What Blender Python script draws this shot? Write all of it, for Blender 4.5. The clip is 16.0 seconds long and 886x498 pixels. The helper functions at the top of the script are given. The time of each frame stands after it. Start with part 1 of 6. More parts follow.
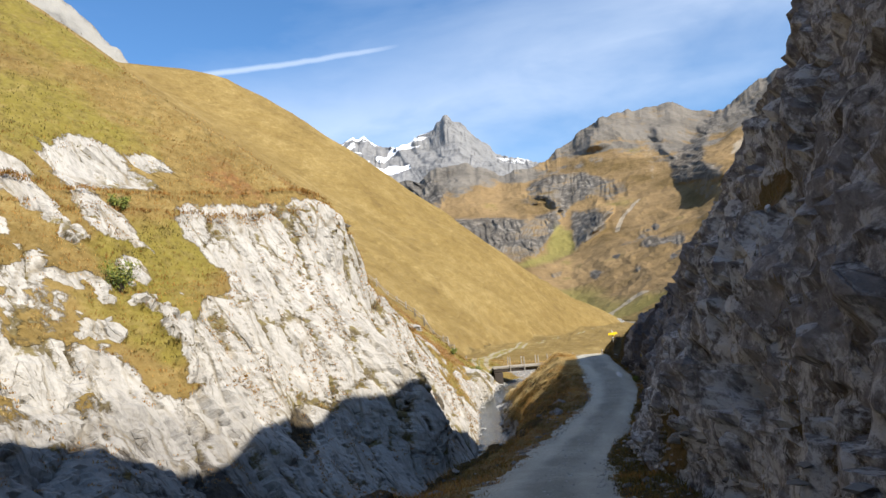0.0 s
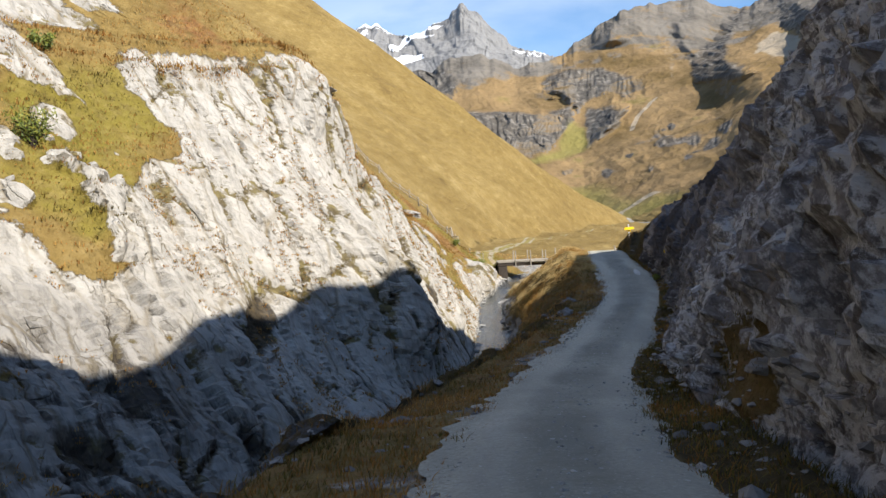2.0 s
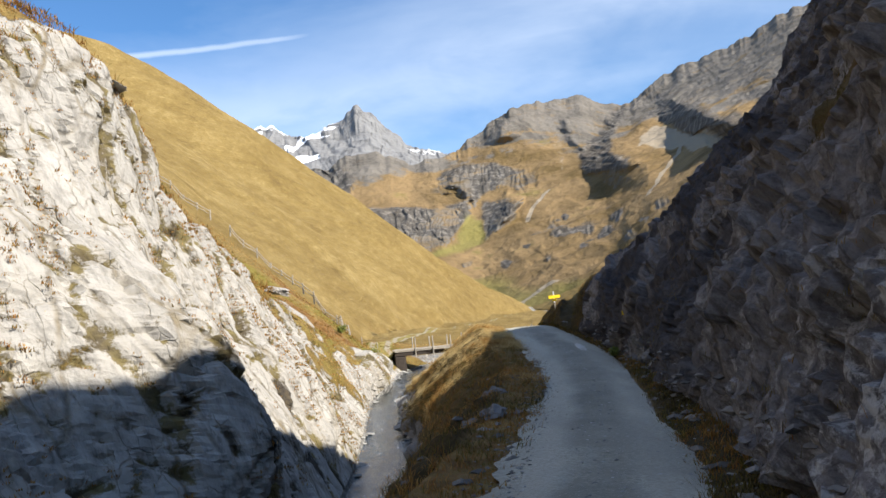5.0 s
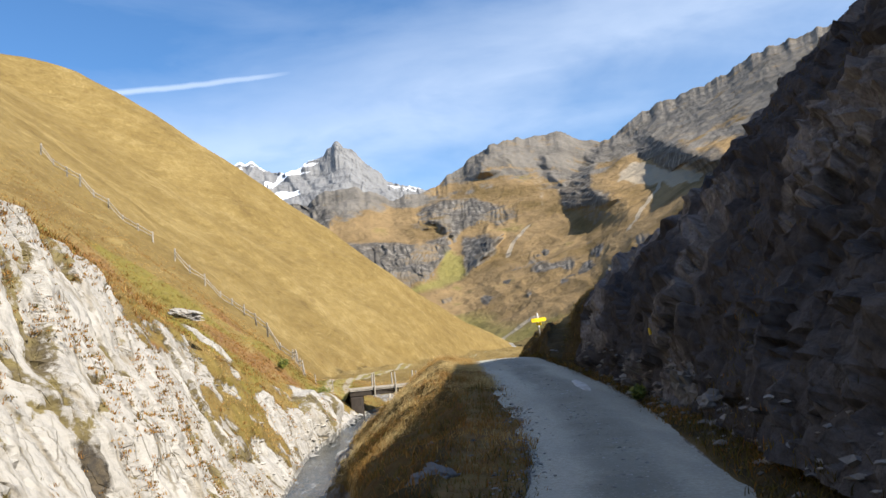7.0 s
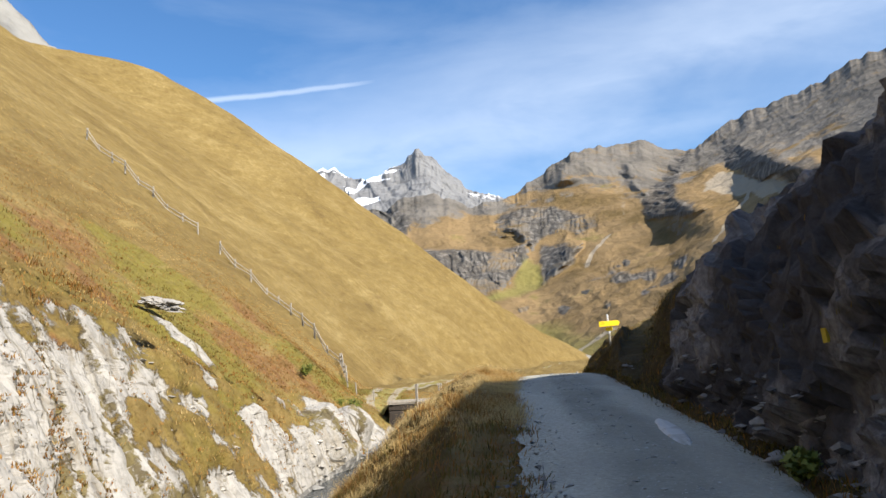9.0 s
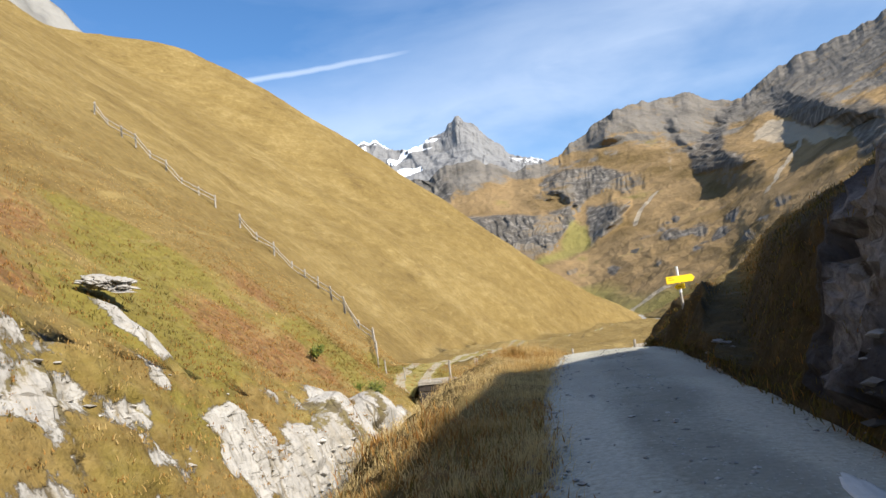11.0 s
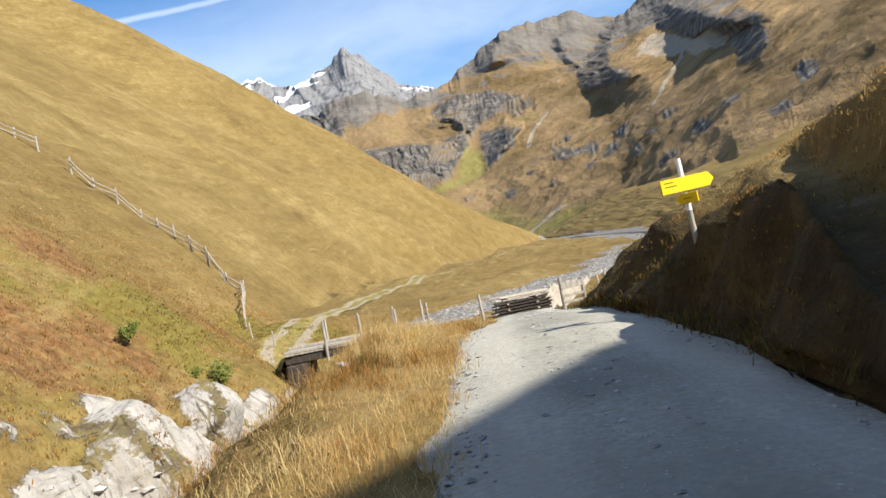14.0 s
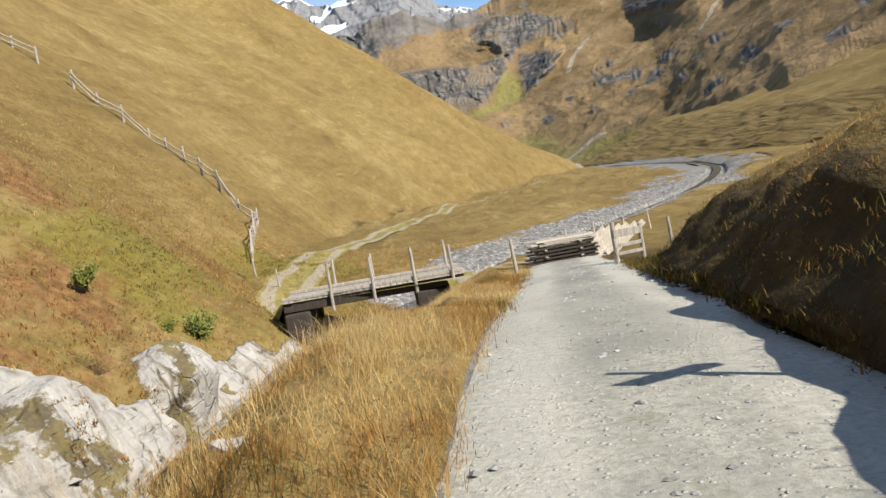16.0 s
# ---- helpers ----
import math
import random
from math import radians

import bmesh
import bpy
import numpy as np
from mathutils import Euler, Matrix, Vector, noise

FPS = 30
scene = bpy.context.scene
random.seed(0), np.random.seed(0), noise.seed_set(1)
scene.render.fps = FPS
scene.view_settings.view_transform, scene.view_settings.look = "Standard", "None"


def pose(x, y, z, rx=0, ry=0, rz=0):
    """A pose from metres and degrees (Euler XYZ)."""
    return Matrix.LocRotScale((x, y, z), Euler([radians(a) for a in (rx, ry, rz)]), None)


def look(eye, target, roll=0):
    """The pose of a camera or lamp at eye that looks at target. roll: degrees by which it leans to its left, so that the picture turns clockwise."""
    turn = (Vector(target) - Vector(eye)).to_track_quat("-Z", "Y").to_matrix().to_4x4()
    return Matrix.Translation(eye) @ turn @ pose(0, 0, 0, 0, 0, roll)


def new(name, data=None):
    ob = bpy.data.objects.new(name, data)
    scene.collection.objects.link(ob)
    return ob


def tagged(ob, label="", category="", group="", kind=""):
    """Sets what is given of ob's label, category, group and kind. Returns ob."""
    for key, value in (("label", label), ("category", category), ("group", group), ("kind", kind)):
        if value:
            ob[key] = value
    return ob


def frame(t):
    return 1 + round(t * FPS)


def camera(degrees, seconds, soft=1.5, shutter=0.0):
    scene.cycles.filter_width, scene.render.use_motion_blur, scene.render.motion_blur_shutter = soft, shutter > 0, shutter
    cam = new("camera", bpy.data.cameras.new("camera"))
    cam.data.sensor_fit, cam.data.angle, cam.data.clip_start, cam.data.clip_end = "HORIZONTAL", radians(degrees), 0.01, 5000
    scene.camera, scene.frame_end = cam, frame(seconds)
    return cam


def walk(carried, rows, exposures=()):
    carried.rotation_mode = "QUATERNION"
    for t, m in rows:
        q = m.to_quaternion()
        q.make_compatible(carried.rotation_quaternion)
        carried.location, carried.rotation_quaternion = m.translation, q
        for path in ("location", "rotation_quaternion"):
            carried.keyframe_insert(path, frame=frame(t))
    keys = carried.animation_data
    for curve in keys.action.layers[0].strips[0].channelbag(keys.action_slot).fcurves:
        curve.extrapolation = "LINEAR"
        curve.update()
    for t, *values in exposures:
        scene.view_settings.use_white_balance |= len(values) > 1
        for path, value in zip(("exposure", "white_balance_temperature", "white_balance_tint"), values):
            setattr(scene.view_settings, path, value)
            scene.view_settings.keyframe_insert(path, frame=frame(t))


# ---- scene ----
cam = camera(57.0, 16.0, soft=1.5)
PATH = [
    (0, (-3.913, 3.089, 3.501), (-3.942, 5.078, 3.71), -4.7),
    (0.5, (-3.684, 4.257, 3.448), (-3.698, 6.249, 3.635), -3.9),
    (1, (-3.575, 5.603, 3.371), (-3.64, 7.596, 3.512), -3.6),
    (1.5, (-3.523, 7.052, 3.223), (-3.603, 9.05, 3.159), -2.8),
    (2, (-3.526, 8.716, 3.068), (-3.594, 10.714, 3.02), -2.6),
    (2.5, (-3.494, 10.406, 2.862), (-3.567, 12.405, 2.866), -2.5),
    (3, (-3.413, 12.412, 2.626), (-3.486, 14.408, 2.733), -4.0),
    (3.5, (-3.231, 14.46, 2.361), (-3.275, 16.455, 2.494), -5.4),
    (4, (-2.958, 16.791, 2.155), (-2.831, 18.787, 2.2), -5.5),
    (4.5, (-2.795, 18.991, 1.992), (-2.661, 20.981, 2.142), -5.6),
    (5, (-2.546, 21.434, 1.857), (-2.359, 23.418, 2.029), -5.1),
    (5.2, (-2.414, 22.422, 1.805), (-2.21, 24.396, 2.053), -5.1),
    (7.3, (-0.161, 32.444, 1.429), (0.088, 34.412, 1.69), -5.1),
    (7.5, (0.115, 33.315, 1.411), (0.367, 35.281, 1.675), -4.9),
    (8, (0.688, 35.485, 1.375), (0.928, 37.46, 1.58), -4.9),
    (8.5, (1.179, 37.43, 1.35), (1.372, 39.412, 1.538), -4.3),
    (9, (1.64, 39.465, 1.441), (1.691, 41.443, 1.732), -3.3),
    (9.2, (1.844, 40.245, 1.468), (1.888, 42.219, 1.784), -3.1),
    (11.3, (2.836, 47.004, 1.74), (2.745, 48.99, 1.958), -6.4),
    (11.5, (2.986, 47.695, 1.754), (2.881, 49.679, 1.985), -6.4),
    (12, (3.267, 49.567, 1.817), (3.333, 51.56, 1.974), -6.4),
    (12.5, (3.394, 51.161, 1.889), (3.454, 53.158, 1.986), -7.1),
    (13, (3.538, 52.883, 2.015), (3.662, 54.876, 2.123), -8.5),
    (13.5, (3.689, 54.438, 2.152), (3.816, 56.43, 2.271), -8.8),
    (14, (3.778, 55.873, 2.229), (3.928, 57.868, 2.253), -10.8),
    (14.5, (3.872, 57.225, 2.257), (3.983, 59.22, 2.173), -6.4),
    (15, (4.101, 58.569, 2.356), (4.212, 60.561, 2.227), -9.3),
    (15.5, (4.178, 59.718, 2.395), (4.257, 61.713, 2.277), -7.3),
    (16, (4.491, 61.063, 2.479), (4.526, 63.058, 2.339), -9.6),
]
# the camera closes its aperture a little as the picture fills with sunlit grass
walk(cam, [(t, look(eye, target, roll)) for t, eye, target, roll in PATH], ((0, 0.80), (5, 0.86), (9, 0.82), (12, 0.80), (14.5, 0.86), (16, 0.66)))

# ---------------------------------------------------------------- world, sun
TO_SUN = Vector((0.615, -0.49, 0.615)).normalized()
SUN_EL = math.asin(TO_SUN.z)
SUN_AZ = math.atan2(TO_SUN.x, TO_SUN.y)


class Nodes:
    """A short way to write node trees."""

    def __init__(self, tree):
        self.t = tree
        tree.nodes.clear()

    def add(self, kind, ins=None, op=None):
        n = self.t.nodes.new(kind)
        if op:
            n.operation = op
        for key, value in (ins or {}).items():
            if isinstance(value, bpy.types.NodeSocket):
                self.t.links.new(value, n.inputs[key])
            else:
                n.inputs[key].default_value = value
        return n

    def math(self, op, a, b=0.0, clamp=False):
        n = self.add("ShaderNodeMath", {0: a, 1: b}, op)
        n.use_clamp = clamp
        return n.outputs[0]

    def ramp(self, fac, stops):
        n = self.add("ShaderNodeValToRGB", {0: fac})
        e = n.color_ramp.elements
        while len(e) < len(stops):
            e.new(0.5)
        for el, (p, c) in zip(e, stops):
            el.position = p
            el.color = (c, c, c, 1) if isinstance(c, (int, float)) else (*c, 1)
        return n.outputs[0]

    def mix(self, fac, a, b, blend="MIX"):
        n = self.add("ShaderNodeMix")
        n.data_type, n.blend_type = "RGBA", blend
        for key, value in ((0, fac), (6, a), (7, b)):
            if isinstance(value, bpy.types.NodeSocket):
                self.t.links.new(value, n.inputs[key])
            elif key == 0:
                n.inputs[0].default_value = value
            else:
                n.inputs[key].default_value = (*value[:3], 1)
        return n.outputs[2]

    def noise(self, vec, scale, detail=5.0, rough=0.55, out=0, dist=0.0):
        n = self.add("ShaderNodeTexNoise", {"Scale": scale, "Detail": detail, "Roughness": rough, "Distortion": dist})
        self.t.links.new(vec, n.inputs["Vector"])
        return n.outputs[out]

    def voro(self, vec, scale, feature="F1", out=0):
        n = self.add("ShaderNodeTexVoronoi", {"Scale": scale})
        n.feature = feature
        self.t.links.new(vec, n.inputs["Vector"])
        return n.outputs[out]

    def scaled(self, vec, s, rot=(0, 0, 0)):
        n = self.add("ShaderNodeMapping", {"Scale": s, "Rotation": [radians(a) for a in rot]})
        self.t.links.new(vec, n.inputs["Vector"])
        return n.outputs[0]


def build_world():
    w = bpy.data.worlds.new("sky")
    scene.world = w
    w.use_nodes = True
    n = Nodes(w.node_tree)
    sky = n.add("ShaderNodeTexSky")
    sky.sky_type, sky.sun_disc, sky.sun_elevation, sky.sun_rotation = "NISHITA", False, SUN_EL, SUN_AZ
    sky.altitude, sky.air_density, sky.dust_density, sky.ozone_density = 600.0, 1.0, 0.05, 4.5
    way = n.add("ShaderNodeTexCoord").outputs["Generated"]
    # thin cirrus: a broad veil above the peaks, faint wisps drawn out along the wind, and one condensation trail
    sep = n.add("ShaderNodeSeparateXYZ", {0: way})
    dirs = n.math("ARCTAN2", sep.outputs[0], sep.outputs[1])
    up = n.math("ARCSINE", sep.outputs[2])
    streak = n.scaled(way, (1.0, 0.75, 3.0), (0, 20, 15))
    wisps = n.noise(streak, 3.2, 6, 0.55, dist=0.5)
    rough = n.noise(n.scaled(way, (1.0, 0.8, 2.6), (0, 14, 10)), 5.5, 5, 0.55, dist=0.3)
    mid = n.math("ADD", n.math("MULTIPLY", n.math("ADD", dirs, radians(6.0)), 0.17), radians(15.6))
    away = n.math("ABSOLUTE", n.math("SUBTRACT", n.math("ADD", up, n.math("MULTIPLY", n.math("SUBTRACT", rough, 0.5), 0.10)), mid))
    veil = n.ramp(n.math("DIVIDE", away, radians(6.5)), [(0.0, 1.0), (0.35, 0.72), (1.0, 0.0)])
    cirrus = n.math("ADD", n.math("MULTIPLY", veil, n.ramp(rough, [(0.28, 0.45), (0.62, 1.0)])), n.math("MULTIPLY", n.ramp(wisps, [(0.40, 0.0), (0.75, 1.0)]), 0.42))
    cirrus = n.math("MULTIPLY", cirrus, n.ramp(up, [(0.55, 1.0), (0.95, 0.7)]))
    # unseen cirrus high overhead, added to brighten the shade
    above = n.math("MULTIPLY", n.ramp(wisps, [(0.34, 0.0), (0.66, 1.0)]), n.ramp(up, [(0.45, 0.0), (0.80, 0.85)]))
    cirrus = n.math("MAXIMUM", cirrus, above)
    az0, el0, az1, el1 = radians(-16.6), radians(18.66), radians(-1.2), radians(20.36)
    along = n.math("DIVIDE", n.math("SUBTRACT", dirs, az0), az1 - az0)
    line = n.math("ADD", n.math("MULTIPLY", along, el1 - el0), el0)
    wob = n.math("MULTIPLY", n.math("SUBTRACT", n.noise(way, 30, 3), 0.5), 0.0035)
    off = n.math("ABSOLUTE", n.math("ADD", n.math("SUBTRACT", up, line), wob))
    trail = n.ramp(n.math("DIVIDE", off, 0.0050), [(0.25, 1.0), (1.0, 0.0)])
    fade = n.ramp(along, [(0.0, 1.0), (0.75, 0.8), (1.0, 0.0)])
    trail = n.math("MULTIPLY", n.math("MULTIPLY", trail, fade), 0.55)
    cover = n.math("MAXIMUM", n.math("MULTIPLY", cirrus, 0.42), trail, clamp=True)
    clear = n.add("ShaderNodeHueSaturation", {"Saturation": 1.14, "Value": 1.12, "Color": sky.outputs[0]}).outputs[0]
    col = n.mix(cover, clear, (6.2, 7.0, 8.2))
    bg = n.add("ShaderNodeBackground", {0: col, 1: 0.092})
    n.t.links.new(bg.outputs[0], n.add("ShaderNodeOutputWorld").inputs[0])


build_world()
sun = new("sun", bpy.data.lights.new("sun", "SUN"))
sun.data.energy, sun.data.angle, sun.data.color = 5.0, radians(0.53), (1.0, 0.94, 0.84)
sun.matrix_world = look((60, -50, 80), Vector((60, -50, 80)) - TO_SUN)

# ---------------------------------------------------------------- numeric noise for relief
RNG = np.random.default_rng(7)
TABLE = RNG.random(1 << 16)


def lattice(ix, iy, iz, seed=0):
    h = (ix.astype(np.int64) * 73856093) ^ (iy.astype(np.int64) * 19349663) ^ (iz.astype(np.int64) * 83492791) ^ (seed * 2654435761)
    return TABLE[(h ^ (h >> 15)) & 0xFFFF]


def value_noise(p, seed=0):
    """Smooth noise in -1..1 at the points p (n, 3)."""
    i = np.floor(p)
    f = p - i
    f = f * f * (3 - 2 * f)
    i = i.astype(np.int64)
    out = 0
    for dx in (0, 1):
        wx = f[:, 0] if dx else 1 - f[:, 0]
        for dy in (0, 1):
            wy = f[:, 1] if dy else 1 - f[:, 1]
            for dz in (0, 1):
                wz = f[:, 2] if dz else 1 - f[:, 2]
                out = out + wx * wy * wz * lattice(i[:, 0] + dx, i[:, 1] + dy, i[:, 2] + dz, seed)
    return out * 2 - 1


def fractal(p, octaves=5, gain=0.5, seed=0, ridged=False):
    total, amp, q = 0, 1.0, np.asarray(p, float)
    for k in range(octaves):
        v = value_noise(q, seed + k)
        total = total + amp * ((1 - 2 * np.abs(v)) if ridged else v)
        q, amp = q * 2.03 + 11.3, amp * gain
    return total


def blocks(p, seed=0):
    """Broken rock: each cell of a jittered lattice is a tilted facet with its own height. Returns the height and the distance to the joint."""
    i = np.floor(p).astype(np.int64)
    d1 = np.full(len(p), 9e9)
    d2 = d1.copy()
    val = np.zeros(len(p))
    for dx in (-1, 0, 1):
        for dy in (-1, 0, 1):
            for dz in (-1, 0, 1):
                c = i + (dx, dy, dz)
                j = [lattice(c[:, 0], c[:, 1], c[:, 2], seed + s) for s in range(7)]
                r = p - (c + np.stack(j[:3], 1) * 0.9)
                d = (r * r).sum(1)
                v = j[3] - 0.5 + r[:, 0] * (j[4] - 0.5) + r[:, 1] * (j[5] - 0.5) + r[:, 2] * (j[6] - 0.5)
                near = d < d1
                d2 = np.where(near, d1, np.minimum(d2, d))
                val = np.where(near, v, val)
                d1 = np.where(near, d, d1)
    return val, np.sqrt(d2) - np.sqrt(d1)


def smooth(a, b, x):
    t = np.clip((x - a) / (b - a), 0, 1)
    return t * t * (3 - 2 * t)


# ---------------------------------------------------------------- plan of the valley: curves along y
def curve(ys, vs):
    ys, vs = np.array(ys, float), np.array(vs, float)

    def at(y):
        # monotone-ish cubic through the knots
        y = np.asarray(y, float)
        m = np.gradient(vs, ys)
        k = np.clip(np.searchsorted(ys, y) - 1, 0, len(ys) - 2)
        h = ys[k + 1] - ys[k]
        t = np.clip((y - ys[k]) / h, 0, 1)
        return ((2 * t**3 - 3 * t**2 + 1) * vs[k] + (t**3 - 2 * t**2 + t) * h * m[k]
                + (-2 * t**3 + 3 * t**2) * vs[k + 1] + (t**3 - t**2) * h * m[k + 1])
    return at


# road: centre, height, half width
road_x = curve([-60, -20, 3, 14, 18.3, 26.6, 34, 45, 49, 56, 62, 67, 75, 84, 92, 110], [-5, -4, -3.1, -2.7, -2.55, -1.3, 0.8, 3.5, 4.1, 4.6, 5.3, 5.85, 7.0, 8.4, 9.3, 11])
road_z = curve([-60, -20, 3, 14, 18.3, 26.6, 34, 45, 49, 56, 62, 67, 75, 84, 92, 110], [6, 3.4, 1.85, 0.8, 0.45, -0.35, -0.32, -0.05, 0.22, 0.78, 1.0, 1.0, 0.45, -0.3, -0.62, -0.7])
ROAD_HALF = 1.22
# river: centre, water level, half width
river_x = curve([-60, 0, 10, 25, 35, 45, 50, 60, 70, 83, 90, 100, 115, 140, 180, 250, 400, 600, 900], [-16, -11, -10, -7.4, -4.9, -2.9, -2.6, -2.3, -2.1, -0.3, 1.0, 6, 15, 30, 48, 70, 96, 106, 120])
river_z = curve([-60, 0, 30, 50, 70, 90, 120, 250, 500, 900], [-5, -4.2, -3.5, -3.0, -2.6, -2.1, -1.7, -1.0, 0.5, 4])
river_h = curve([-60, 30, 60, 85, 92, 110, 150, 400, 900], [1.2, 1.1, 0.95, 0.9, 1.0, 1.2, 1.5, 2.5, 3])
# left: top of the rock face (further up the valley the foot of the slope), and the shoulder above
top_x = curve([-60, 0, 28, 36, 40, 45.8, 47.6, 50, 56, 62, 66, 72, 78, 84, 90, 100, 112, 122, 145, 180, 219, 300, 371, 430, 470, 520, 900], [-30, -25, -20, -16, -13.6, -9.8, -9.6, -9.1, -7.9, -6.6, -5.7, -4.7, -3.7, -3.0, -2.6, -4.2, -4.2, -4.0, -2.6, 2, 9.6, 31, 50, 72, 84, 96, 112])
top_z = curve([-60, 0, 28, 36, 40, 45.8, 47.6, 50, 56, 62, 66, 72, 78, 84, 90, 100, 112, 122, 145, 180, 219, 300, 371, 430, 470, 520, 900], [11, 10, 9.2, 9.5, 9.9, 10.0, 8.9, 6.8, 4.5, 3.0, 2.1, 0.7, -0.2, -0.3, -0.4, 0.0, 0.2, 0.2, 0.0, -0.2, 0.2, 0.8, 1.2, 1.5, 1.8, 2, 5])
crest_x = curve([-60, 100, 200, 280, 330, 371, 400, 430, 470, 520, 900], [-125, -122, -122, -116, -94, -67.5, -35, 0, 41, 92, 108])
crest_z = curve([-60, 100, 200, 280, 330, 371, 400, 430, 470, 520, 900], [100, 103, 105, 108, 116, 106, 82, 56, 26, 4, 6])
# right: foot and brow of the rock wall
foot_x = curve([-60, -20, 3, 14, 18, 26, 34, 45, 49, 56, 61, 65, 68, 75, 80, 86, 95, 120, 200, 320, 520, 900], [-2, -1.6, -1.1, -0.6, -0.3, 0.75, 2.8, 5.1, 5.5, 5.95, 6.4, 6.6, 6.95, 8.5, 10.2, 14, 24, 42, 75, 97, 114, 132])
foot_z = curve([-60, -20, 3, 14, 18, 26, 34, 45, 49, 56, 61, 65, 68, 75, 80, 86, 95, 120, 200, 320, 520, 900], [6.1, 3.5, 1.95, 0.95, 0.6, -0.2, -0.15, 0.1, 0.4, 0.95, 1.15, 1.15, 1.1, 0.6, 0.15, -0.5, -0.7, -0.7, -0.3, 0.4, 1.6, 6])
brow_z = curve([-60, -20, 2, 6.6, 8, 11, 14.3, 15.4, 16.8, 19, 20.5, 22.4, 24, 26.6, 27.8, 32, 40, 43, 45, 47.1, 47.8, 48.5, 49.2, 49.7, 51, 54, 58, 61, 63.5, 66, 70, 75, 78, 84, 90, 100, 120, 200, 320, 520, 900], [26, 25, 23.5, 22.2, 21.5, 19.3, 17.6, 19.3, 20.8, 20.6, 22.0, 20.8, 19.8, 18.2, 15.2, 14.8, 12.5, 12.0, 13.4, 14.5, 16.5, 17.8, 18.9, 19.3, 15.8, 10.8, 9, 8.3, 7.6, 6.5, 5, 4, 3, 1.4, 1.1, 1.4, 3, 7, 12, 20, 40])
brow_k = curve([-60, -20, 8, 14, 18, 23, 27, 32, 36, 40, 43, 45, 47.5, 49.5, 52, 54, 56, 58, 60, 62, 64, 68, 75, 85, 95, 120, 300, 900], [0.30, 0.30, 0.32, 0.42, 0.52, 0.60, 0.56, 0.58, 0.68, 0.72, 0.76, 0.80, 0.85, 1.08, 1.28, 1.5, 1.85, 2.05, 2.1, 1.95, 1.9, 2.4, 3.0, 2.6, 1.8, 2.4, 2.6, 2.6])

# the verge below the track and how far the bank swells
verge_w = curve([-60, 4, 10, 28, 34, 42, 50, 92, 110], [1.6, 1.8, 2.1, 2.2, 1.35, 1.1, 1.1, 1.1, 1.1])
swell_h = curve([-60, 4, 30, 38, 46, 56, 80, 92, 110], [0.5, 1.0, 1.0, 0.65, 0.45, 0.55, -0.1, 0.0, 0.15])
bank_h = curve([40, 53, 56, 58, 60, 63, 65, 67, 72, 78, 100], [1.9, 1.9, 1.5, 1.3, 1.22, 1.2, 0.9, 0.9, 0.85, 0.6, 0.5])


def rows_of_plan():
    a = np.concatenate([np.arange(-40, 8, 0.5), np.arange(8, 24, 0.20), np.arange(24, 60, 0.14), np.arange(60, 82, 0.20), np.arange(82, 100, 0.35)])
    b = 100 * np.geomspace(1.0, 9.0, 120)
    return np.concatenate([a, b])


def lerp_band(p, q, n, last=False, bow=0.0):
    """Points from curve p to curve q (each (rows, 2) in x, z)."""
    t = np.linspace(0, 1, n, endpoint=last)
    g = p[:, None, :] * (1 - t)[None, :, None] + q[:, None, :] * t[None, :, None]
    g[:, :, 1] += (bow if np.ndim(bow) == 0 else bow[:, None]) * (4 * t * (1 - t))[None, :]
    return g


